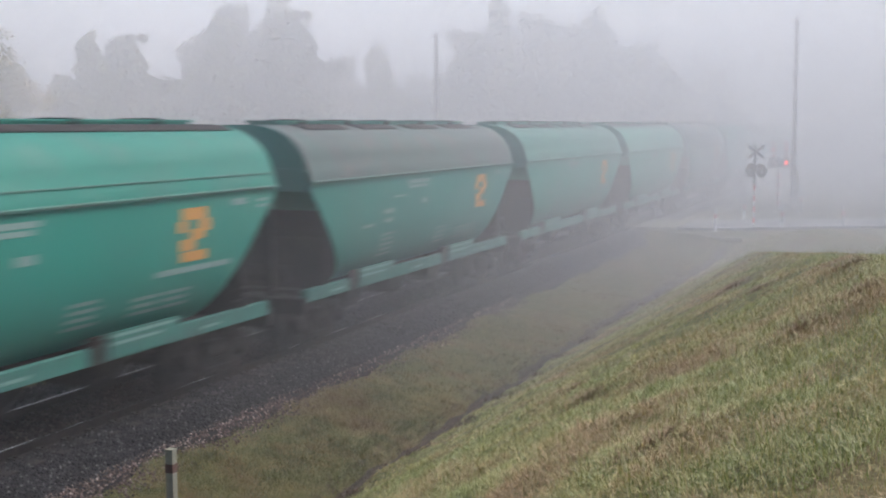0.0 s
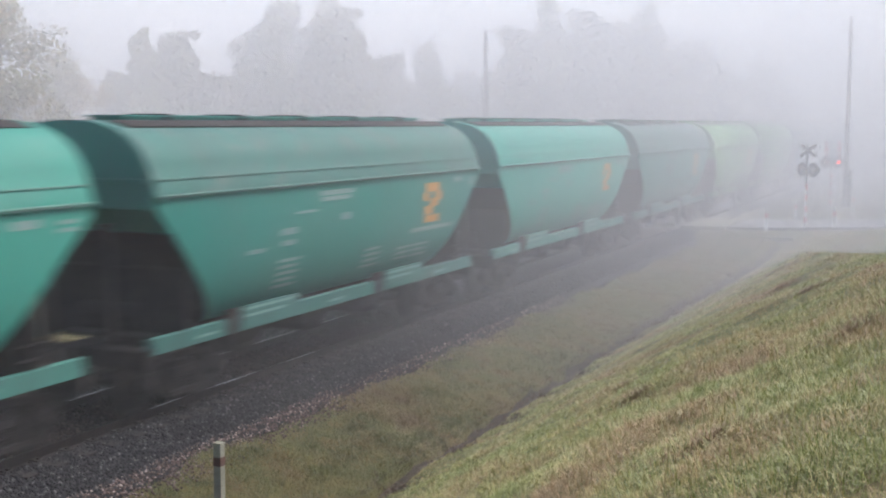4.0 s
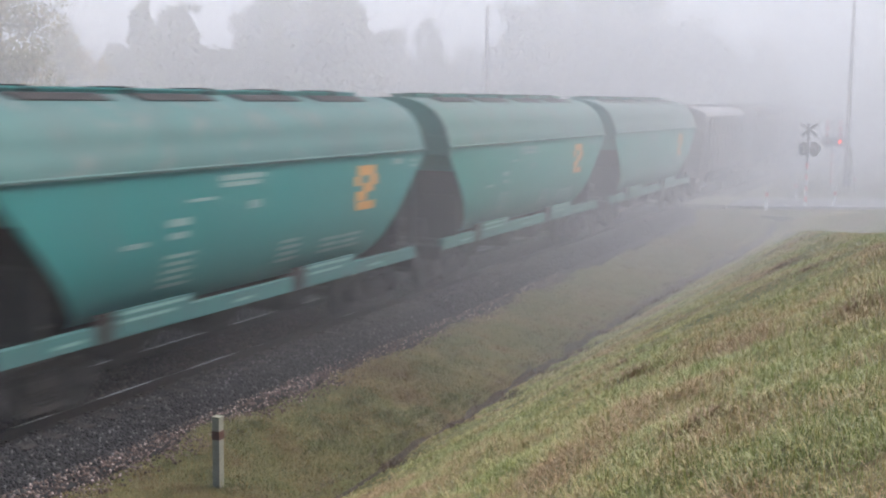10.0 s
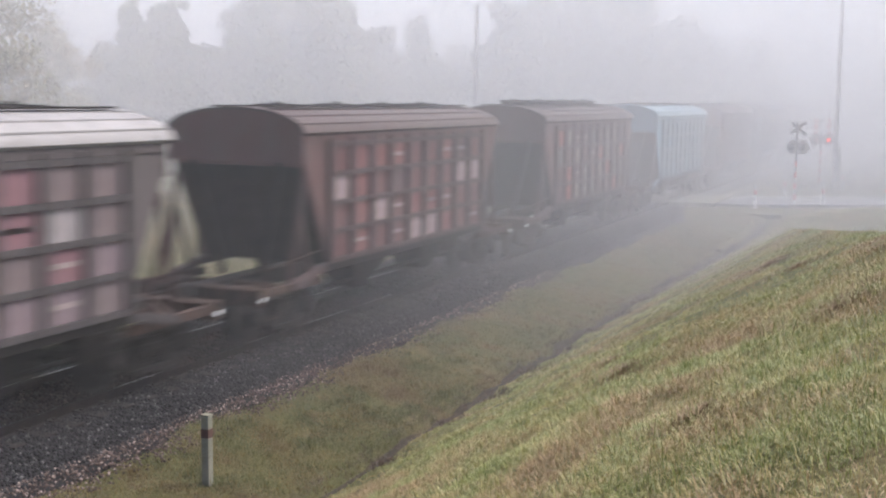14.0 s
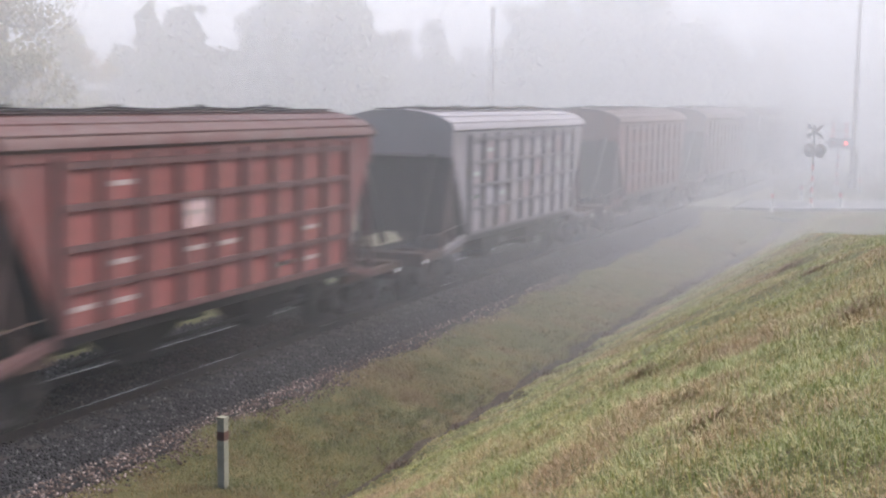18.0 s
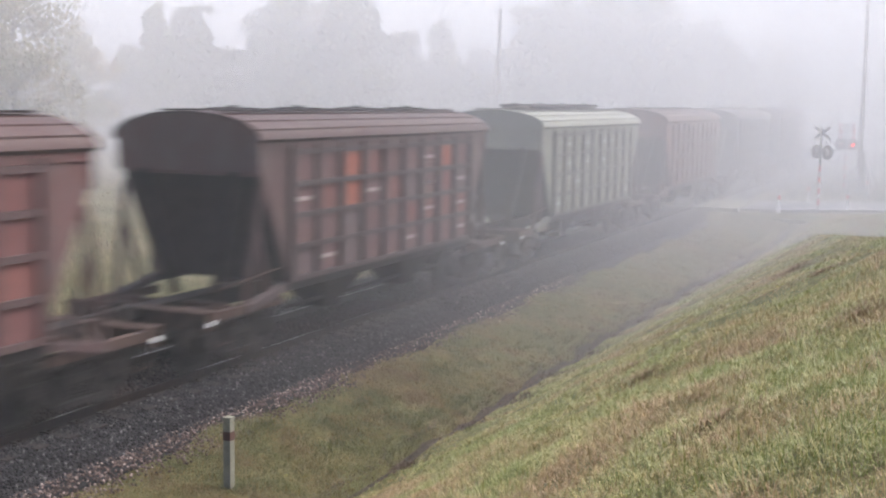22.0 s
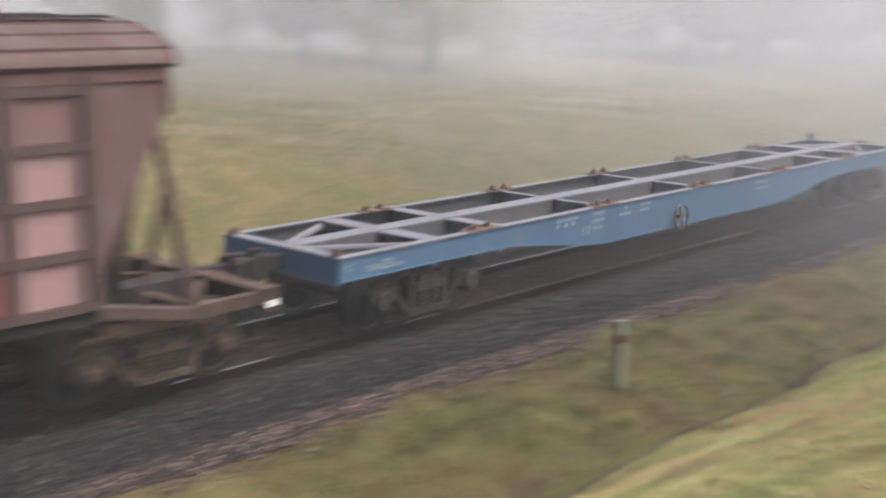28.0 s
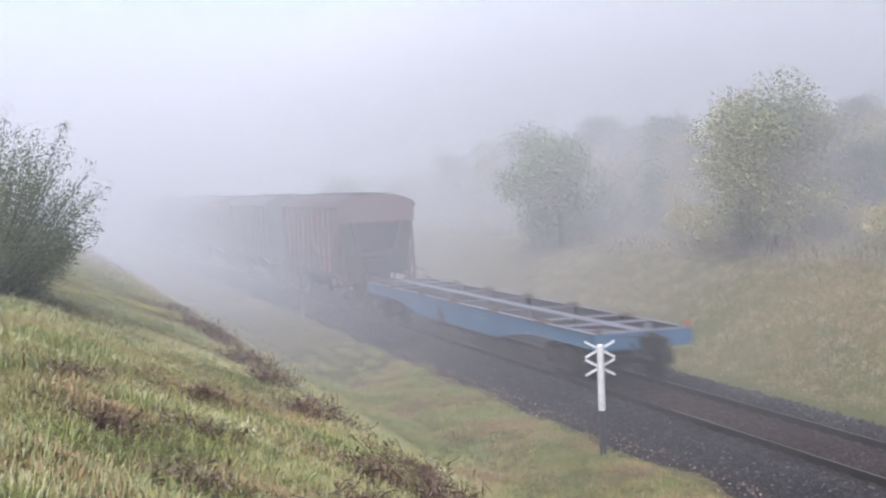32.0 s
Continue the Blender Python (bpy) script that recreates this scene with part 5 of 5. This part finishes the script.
willow(at(0.88, -20.5, 0, 1.0, 0.25), 3.15, 201)
x, y = polar(146.0, 39)
plant("young_maple", 5.1, 2.25, 30000, 0.06, LEAF_OLIVE, 207, "young maple with thin yellowing leaves", "tree", low=0.16, m=at(x, y, 0, 1.0))
x, y = polar(155.6, 50)
plant("sallow_tree", 4.6, 2.6, 24000, 0.058, LEAF, 203, "round green sallow on the slope", "tree", low=0.13, m=at(x, y, 0, 1.0))

shrub = plant("shrub", 2.6, 1.5, 8000, 0.062, LEAF_DARK, 210, "dark leafy shrub on the meadow's edge", "bush", low=0.05, m=at(-31.5, 6.0), group="shrubs of the far slope")
shrub_autumn = plant("shrub", 2.0, 1.3, 6500, 0.06, LEAF_AUTUMN, 211, "reddish autumn shrub on the far slope", "bush", low=0.05, m=at(*polar(139.5, 40)), group="shrubs of the far slope")
rs = random.Random(11)
for az, r, size, kind in ((150, 47, 0.7, 1), (152.5, 52, 0.8, 1), (148.5, 41, 0.75, 1), (147, 40, 0.6, 0), (144.5, 41, 0.8, 1), (149.5, 44, 0.7, 1), (151, 48, 0.8, 0), (142, 39, 0.6, 1), (138, 41, 0.7, 1), (134, 38, 1.0, 0),
                          (128, 37, 0.8, 1), (124, 35, 1.0, 1), (120, 36, 0.8, 1), (115, 34, 0.9, 0), (109, 34, 1.9, 0), (111.5, 36, 1.7, 0), (105.5, 33, 1.25, 0), (99, 35, 0.9, 1), (103, 35, 1.3, 0), (101, 33, 1.0, 0), (96.5, 33, 1.2, 1), (93.5, 34, 1.3, 1), (91, 32, 1.0, 1), (88.5, 33, 1.0, 1), (86, 34, 1.0, 0), (84, 32, 0.9, 1), (80, 32, 0.9, 0), (76, 33, 0.9, 1),
                          (82, 33, 1.6, 0), (79.5, 32, 1.9, 0), (77.5, 33, 2.1, 0), (75, 33, 2.0, 0), (72.5, 34, 2.2, 0), (70, 37, 1.2, 0), (66, 39, 1.1, 0), (61, 42, 1.0, 1), (56, 46, 1.0, 0), (157, 62, 1.1, 0), (158.5, 66, 1.0, 1), (160.5, 72, 1.0, 0), (163, 78, 1.1, 0), (165.5, 80, 1.2, 0), (153.5, 58, 0.9, 0)):
    copy_thing((shrub, shrub_autumn)[kind], at(*polar(az, r + rs.uniform(-1, 1)), rs.uniform(0, 360), size * rs.uniform(0.85, 1.15)))

# brushwood along the top of the far slope
for i in range(46):
    y = -19 - i * 1.05
    x = -22.3 - rs.uniform(0, 5.0)
    copy_thing((shrub_autumn, shrub)[i % 3 == 0], at(x, y, rs.uniform(0, 360), rs.uniform(0.5, 0.85) if y < -26 else rs.uniform(0.3, 0.55), 0.15))

for i in range(22):
    copy_thing((shrub_autumn, shrub)[i % 4 == 1], at(-22.0 - rs.uniform(0, 4.5), -17 + i * 1.25, rs.uniform(0, 360), rs.uniform(0.25, 0.5), 0.1))

# the wood beyond the meadow
oak = plant("wood_tree", 11.0, 3.4, 15000, 0.25, LEAF_DARK, 220, "tall leafy tree of the wood beyond the meadow", "tree", low=0.2, taper=0.7, m=at(*polar(29.0, 74)), group="trees of the wood")
birch = plant("wood_tree", 12.0, 2.5, 12000, 0.22, LEAF, 221, "slender birch at the edge of the wood", "tree", low=0.25, taper=0.75, m=at(*polar(31.2, 76)), group="trees of the wood")
maple = plant("autumn_tree", 8.0, 2.6, 15000, 0.09, LEAF_AUTUMN, 222, "yellow and orange autumn tree by the meadow", "tree", low=0.15, m=at(*polar(42.8, 50)), group="trees of the wood")
for az, r, size, kind in ((27.6, 76, 1.15, 0), (30.2, 80, 1.2, 0), (28.2, 84, 1.3, 1), (36.4, 72, 0.86, 1), (34.8, 74, 0.95, 0), (38.0, 76, 0.7, 0), (33.4, 82, 0.65, 0), (25.2, 80, 0.88, 0), (23.6, 82, 0.90, 1), (26.2, 86, 0.8, 0),
                          (20.2, 84, 1.2, 0), (18.4, 86, 1.3, 1), (17.0, 88, 1.3, 0), (15.2, 90, 1.25, 0), (13.4, 92, 1.3, 1), (11.6, 96, 1.2, 0), (22.0, 90, 0.9, 0), (40.2, 58, 0.75, 2), (45.5, 52, 0.85, 2), (48.5, 54, 0.8, 0), (52, 56, 0.8, 2), (57, 58, 0.8, 0), (62, 60, 0.9, 1),
                          (68, 60, 0.8, 0), (75, 58, 0.8, 0), (84, 58, 0.9, 1), (94, 60, 0.8, 0), (107, 44, 0.55, 0), (117, 48, 0.5, 1), (122.5, 47, 0.6, 1), (44.0, 66, 0.9, 0), (9.0, 105, 1.1, 0)):
    copy_thing((oak, birch, maple)[kind], at(*polar(az, r), rs.uniform(0, 360), size))

# ---- lineside things ----
def marker_post(x, y):
    z = float(land(x, y))
    t = thing("marker_post", pose(x, y, z), "weathered concrete marker post with a rust-brown band", "post")
    part("shaft", Shape().loft([[(-a, -a, h), (a, -a, h), (a, a, h), (-a, a, h)] for a, h in ((0.055, -0.2), (0.055, 0.96), (0.05, 0.97))]), CONCRETE, t)
    part("dark_band", Shape().box(-0.059, 0.059, -0.059, 0.059, 0.68, 0.80), RUST_BAND, t, "rust-brown painted band")
    part("cap", Shape().box(-0.062, 0.062, -0.062, 0.062, 0.97, 1.0), CONCRETE, t, "thin cap plate")
    return t


def cross_post(x, y):
    """A white and black post with two small crosses of slats, seen beside the track."""
    z = float(land(x, y))
    t = thing("warning_post", pose(x, y, z, 0, 0, -20), "white and black trackside post with two slatted crosses", "post")
    part("black_foot", Shape().tube([(0, 0, -0.2), (0, 0, 0.86)], 0.065, 12), BLACK, t, smooth=True)
    part("white_shaft", Shape().tube([(0, 0, 0.86), (0, 0, 2.08), (0, 0, 2.1)], [0.07, 0.068, 0.05], 12), WHITE_WORN, t, smooth=True)
    for zc in (2.0, 1.66):
        for s in (-1, 1):
            part("cross_slat", Shape().bar((-0.28, -0.085, zc + s * 0.15), (0.28, -0.085, zc - s * 0.15), 0.02, 0.045), WHITE_WORN, t)
    return t


marker_post(-9.2, 13.85)
cross_post(-10.15, -20.8)
far = marker_post(-10.4, -48.0)

# litter on the grass
lx, ly = -1.92, 6.5
scrap = Shape()
rp = random.Random(3)
scrap.add([(0.055 * math.cos(a) * rp.uniform(0.6, 1.1), 0.045 * math.sin(a) * rp.uniform(0.6, 1.1), 0.02 + rp.uniform(0, 0.04)) for a in np.linspace(0, 6.0, 9)] + [(0, 0, 0.06)], [(i, (i + 1) % 9, 9) for i in range(9)])
single("paper_scrap", scrap, WHITE, "crumpled white paper scrap lying in the grass", "litter", m=pose(lx, ly, float(land(lx, ly)) + 0.08))

# ---- level crossing ----
def crossing_signal(x, y, turn, facing, arms, lit, high):
    """Twin lamps under a crossbuck; on those that face away only the dark backs are seen."""
    z = float(land(x, y))
    t = thing("crossing_signal", pose(x, y, z, 0, 0, turn), "level crossing signal, red and white banded post, twin lamps, crossbuck" if facing else "level crossing signal seen from its dark back, on a banded post", "crossing signal", "level crossing signals")
    part("footing", Shape().box(-0.16, 0.16, -0.16, 0.16, -0.25, 0.05), CONCRETE, t)
    for i in range(8):
        part("post_band", shared("post_band|%d" % (i % 2), lambda: Shape().tube([(0, 0, 0), (0, 0, 0.25)], 0.062, 10), (WHITE, RED)[i % 2], True), None, t, at=pose(0, 0, 0.25 * i + 0.04))
    part("top_post", Shape().tube([(0, 0, 2.03), (0, 0, high + 1.17)], 0.05, 8), BLACK, t)
    part("crossbar", Shape().bar((-0.45, 0, high), (0.45, 0, high), 0.07), BLACK, t)
    for s in (-1, 1):
        lamp = part("lamp_board", Shape().tube([(0, -0.06, 0), (0, -0.02, 0)], 0.33, 20), BLACK, t, at=pose(s * 0.34, -0.03, high))
        part("lamp_case", Shape().tube([(0, -0.02, 0), (0, 0.12, 0), (0, 0.16, 0)], [0.16, 0.15, 0.08], 12), BLACK, lamp)
        hood = [[(r * math.cos(a), y, r * math.sin(a)) for a in np.linspace(-0.5, math.pi + 0.5, 13)] for r, y in ((0.15, -0.06), (0.15, -0.30))]
        part("hood", Shape().loft([hood[0] + [(q[0] * 0.9, q[1], q[2] * 0.9) for q in reversed(hood[0])], hood[1] + [(q[0] * 0.9, q[1], q[2] * 0.9) for q in reversed(hood[1])]]), BLACK, lamp)
        part("lens", Shape().tube([(0, -0.06, 0), (0, -0.10, 0), (0, -0.12, 0)], [0.125, 0.115, 0.06], 14), glow if lit and s > 0 else dim, lamp, "lit red lens" if lit and s > 0 else "dull red lens")
    for k in range(2 if arms else 1):
        for s in (-1, 1):
            rise = lambda u: high + 0.87 + s * 0.55 * u - 0.28 * k
            arm = part("crossbuck_arm", Shape().bar((-0.5, -0.07, rise(-0.5)), (0.5, -0.07, rise(0.5)), 0.02, 0.15), WHITE, t, "white board edged in red")
            part("board_back", Shape().bar((-0.5, -0.05, rise(-0.5)), (0.5, -0.05, rise(0.5)), 0.012, 0.152), BLACK, arm, "dark bare back")
            for u in (-0.37, 0.37):
                part("red_stripe", Shape().bar((u - 0.1, -0.084, rise(u - 0.1)), (u + 0.1, -0.084, rise(u + 0.1)), 0.008, 0.14), RED, arm)
    return t


def glowing(name, colour, strength):
    m, n, l, b = nodes_of(name)
    b.inputs["Base Color"].default_value = (*colour, 1)
    b.inputs["Emission Color"].default_value, b.inputs["Emission Strength"].default_value = (*colour, 1), strength
    return m


glow = glowing("lit_red_lens", (1.0, 0.06, 0.04), 1.6)
dim = surface("dull_red_lens", (0.30, 0.03, 0.03), (0.22, 0.025, 0.025), 9.0, 0.3)
road_shape, edges = Shape(), []
for i, (x, y) in enumerate(ROAD):
    a, b = ROAD[max(i - 1, 0)], ROAD[min(i + 1, len(ROAD) - 1)]
    dx, dy = b[0] - a[0], b[1] - a[1]
    k = math.hypot(dx, dy)
    nx, ny = -dy / k * 2.3, dx / k * 2.3
    za = -0.05 if -18 < x < -9 else float(land(x, y)) + 0.11
    edges.append([(x + nx, y + ny, za - 0.5), (x + nx, y + ny, za), (x - nx, y - ny, za), (x - nx, y - ny, za - 0.5)])
road_shape.loft(edges)
road = single("road", road_shape, ASPHALT, "narrow grey asphalt road over the level crossing", "road", "", "structure")
deck = thing("crossing_deck", pose(TRACK_X, 58.05, 0), "pale concrete crossing deck between and beside the rails", "road")
tagged(deck, kind="structure")
for x0, x1 in ((-2.9, -0.9), (-0.70, 0.70), (0.9, 2.9)):
    for i in range(4):
        part("deck_slab", Shape().box(x0, x1, -2.5 + i * 1.26, -1.27 + i * 1.26, -0.3, 0.0), CONCRETE, deck)
for k in (-1, 1):
    s = Shape()
    for a, b in zip(ROAD[1:], ROAD[2:]):
        dx, dy = b[0] - a[0], b[1] - a[1]
        d = math.hypot(dx, dy)
        ox, oy = -dy / d * 2.12 * k, dx / d * 2.12 * k
        if -18 < (a[0] + b[0]) / 2 < -9.5:
            continue
        za, zb = [(-0.05 if -18 < q[0] < -9 else float(land(*q)) + 0.11) + 0.008 for q in (a, b)]
        s.bar((a[0] + ox, a[1] + oy, za), (b[0] + ox, b[1] + oy, zb), 0.12, 0.012)
    single("edge_line", s, WHITE, "worn white road edge line", "road marking", "", "structure")

for x, y, turn, facing, arms, lit, high in ((-6.75, 57.9, 140, False, False, False, 2.68), (-7.1, 72.4, 25, True, True, True, 2.68), (-19.6, 56.6, 150, False, True, False, 2.2), (-19.0, 64.6, 10, True, False, False, 2.2)):
    crossing_signal(x, y, turn, facing, arms, lit, high)

# concrete head of the culvert that takes the ditch under the road
cx, cy = -7.62, 54.9
head = thing("culvert_head", pose(cx, cy, -1.2), "pale concrete culvert head at the end of the ditch", "culvert")
part("head_wall", Shape().box(-0.75, 0.75, 0.0, 0.18, 0.66, 0.88).box(-0.75, -0.32, 0.0, 0.18, -0.3, 0.66).box(0.32, 0.75, 0.0, 0.18, -0.3, 0.66), CONCRETE, head)
rim = [[(r * math.cos(a), y, 0.34 + r * math.sin(a)) for a in np.linspace(0, 2 * math.pi, 17)[:-1]] for r, y in ((0.34, -0.03), (0.34, 1.6), (0.27, 1.6), (0.27, -0.03))]
part("pipe", Shape().loft(rim + [rim[0]], True, False), CONCRETE, head, "dark concrete pipe")


def guide_post(x, y):
    z = float(land(x, y))
    t = thing("guide_post", pose(x, y, z), "white plastic road guide post with a red band", "post", "guide posts along the road")
    part("shaft", Shape().box(-0.06, 0.06, -0.04, 0.04, -0.1, 1.05), WHITE, t)
    part("reflector", Shape().box(-0.064, 0.064, -0.044, 0.044, 0.62, 0.80), RED, t)
    return t


for x, y in ((-8.25, 56.3), (-5.5, 58.1), (-7.95, 64.1), (-5.65, 70.0), (-2.9, 59.6), (-19.6, 63.6), (-21.4, 60.6), (-21.9, 65.4), (-26.0, 68.0), (-30.0, 72.0)):
    guide_post(x, y)


def line_pole(x, y, height):
    z = float(land(x, y))
    t = thing("utility_pole", pose(x, y, z), "tall grey wooden utility pole with insulators", "pole", "utility poles by the road")
    part("mast", Shape().tube([(0, 0, -0.3), (0, 0, height * 0.5), (0, 0, height)], [0.16, 0.13, 0.10], 10), POLE_WOOD, t, smooth=True)
    part("stub", Shape().tube([(0.2, 0, -0.3), (0.2, 0, 2.2)], 0.13, 8), CONCRETE, t, "short concrete foot")
    part("bracket", Shape().bar((-0.35, 0, height - 0.25), (0.25, 0, height - 0.05), 0.06), STEEL_DARK, t)
    for s in (-0.34, 0.22):
        part("insulator", Shape().tube([(s, 0, height - 0.15), (s, 0, height + 0.08)], [0.05, 0.035], 8), WHITE, t)
    return t


line_pole(-6.5, 74.5, 10.9)
line_pole(-26.3, 68.0, 10.0)

# ---- ballast and sleepers, piece by piece ----
SLEEPER_MESH = mesh_of("sleeper", Shape().loft([[(-1.36, -0.12, z), (1.36, -0.12, z), (1.36, 0.12, z), (-1.36, 0.12, z)] for z in (-0.30, -0.145)]), SLEEPER)
PLATE_MESH = mesh_of("rail_plate", Shape().box(-0.17, 0.17, -0.08, 0.08, -0.15, -0.125).box(-0.14, -0.10, -0.03, 0.03, -0.125, -0.10).box(0.10, 0.14, -0.03, 0.03, -0.125, -0.10), RAIL_SIDE)
for i in range(170):
    y = -46 + i * 0.6
    if 55.3 < y < 60.9:
        continue
    sl = part("sleeper", SLEEPER_MESH, None, track, at=pose(0, y, 0))
    if -36 < y < 36:
        for s in (-1, 1):
            part("rail_plate", PLATE_MESH, None, sl, at=pose(s * 0.797, 0, 0))


def stones(n, ys, size, seed, xs=(-3.15, 2.05)):
    """Loose broken stones over the bed, shoulder and toe."""
    r = np.random.default_rng(seed)
    x = r.uniform(*xs, n)
    y = r.uniform(*ys, n)
    top = np.interp(x, [-3.1, -1.75, -1.2, 1.2, 1.55, 2.3, 2.7], [-0.41, -0.185, -0.16, -0.16, -0.195, -0.46, -0.52])
    thin = np.where(x > 2.15, np.interp(x, [2.15, 2.75], [0.6, 0.05]), np.where(x < -2.6, 0.4, 1.0))
    thin = np.where(np.abs(np.abs(x) - 0.797) < 0.09, 0.0, thin)
    thin = np.where((np.abs((y + 46) / 0.6 - np.round((y + 46) / 0.6)) * 0.6 < 0.10) & (np.abs(x) < 1.3), 1.0, thin)
    ok = r.random(n) < thin
    x, y, top = x[ok], y[ok], top[ok]
    n = len(x)
    s = r.uniform(*size, n)
    base = np.array([(1, 0, 0), (-0.9, 0.1, 0.1), (0, 1, 0), (0.1, -1, 0), (0, 0.1, 0.8), (0, 0, -0.8)])
    v = base[None] * s[:, None, None] * r.uniform(0.65, 1.25, (n, 6, 3))
    a = r.uniform(0, 2 * np.pi, n)
    c, d = np.cos(a)[:, None], np.sin(a)[:, None]
    vx = v[..., 0] * c - v[..., 1] * d + x[:, None]
    vy = v[..., 0] * d + v[..., 1] * c + y[:, None]
    vz = v[..., 2] + (top + s * r.uniform(-0.2, 0.45, n))[:, None]
    f = np.array([(0, 2, 4), (2, 1, 4), (1, 3, 4), (3, 0, 4), (2, 0, 5), (1, 2, 5), (3, 1, 5), (0, 3, 5)])
    return np.stack([vx, vy, vz], -1).reshape(-1, 3), (np.arange(n)[:, None, None] * 6 + f).reshape(-1, 3)


GREY, TOE, BROWN = ("loose grey ballast stones", STONE), ("pale brownish stones scattered along the ballast edge", STONE_TOE), ("rust-stained ballast stones between the rails", STONE_BROWN)
for i, (n, ys, size, xs, (words, mat)) in enumerate((
    (34000, (-2, 26), (0.018, 0.038), (0.9, 2.1), GREY), (26000, (-36, -2), (0.02, 0.04), (0.9, 2.1), GREY),
    (19000, (-2, 20), (0.014, 0.032), (2.0, 2.8), TOE), (3500, (20, 34), (0.018, 0.036), (2.05, 2.7), TOE), (5000, (-36, -2), (0.018, 0.036), (2.0, 2.7), TOE),
    (24000, (-2, 26), (0.025, 0.05), (-0.75, 0.75), BROWN), (20000, (-36, -2), (0.028, 0.052), (-0.75, 0.75), BROWN),
    (20000, (-36, 26), (0.03, 0.055), (-3.15, -0.84), GREY), (20000, (26, 58), (0.035, 0.065), (-3.15, 2.05), GREY), (9000, (-70, -36), (0.04, 0.07), (-3.15, 2.05), GREY))):
    v, f = stones(n, ys, size, 300 + i, xs)
    cloud("ballast", mat, v, f, words, parent=track)

# ---- movement: the whole train rolls south at about 13 m a second ----
# seconds, and where the front coupling of the last wagon stands along the track
ROLL = [(0, 374.6), (4, 323.7), (9, 259.6), (13, 207.9), (16.5, 162.15), (19, 129.2), (21, 102.6), (23, 76.45), (25, 50.3), (26.5, 30.78), (27, 23.8), (27.3, 19.75),
        (28, 10.2), (28.6, 2.1), (29, -3.44), (30, -16.65), (31, -29.75), (32, -43.1)]


def motions():
    for k, w in enumerate(wagons):
        off = 9.81 if k == 0 else -7.36 - (k - 1) * 14.72
        walk(w, [(t, pose(TRACK_X, s + off, 0)) for t, s in ROLL])
    # wheels that can be told apart turn as they roll
    for w in wagons[:2]:
        for bogie in w.children:
            for wheel in bogie.children:
                if not wheel.name.startswith("wheel"):
                    continue
                x, y, z = wheel.matrix_basis.translation
                rows = []
                for i in range(961):
                    s = ROLL[0][1] - float(np.interp(i / 30, [a for a, b in ROLL], [b for a, b in ROLL]))
                    turn = Matrix.Rotation(s / 0.478, 4, "X") @ Matrix.Rotation(0 if x > 0 else math.pi, 4, "Z")
                    rows.append((i / 30, Matrix.Translation((x, y, z)) @ turn))
                walk(wheel, rows)


motions()
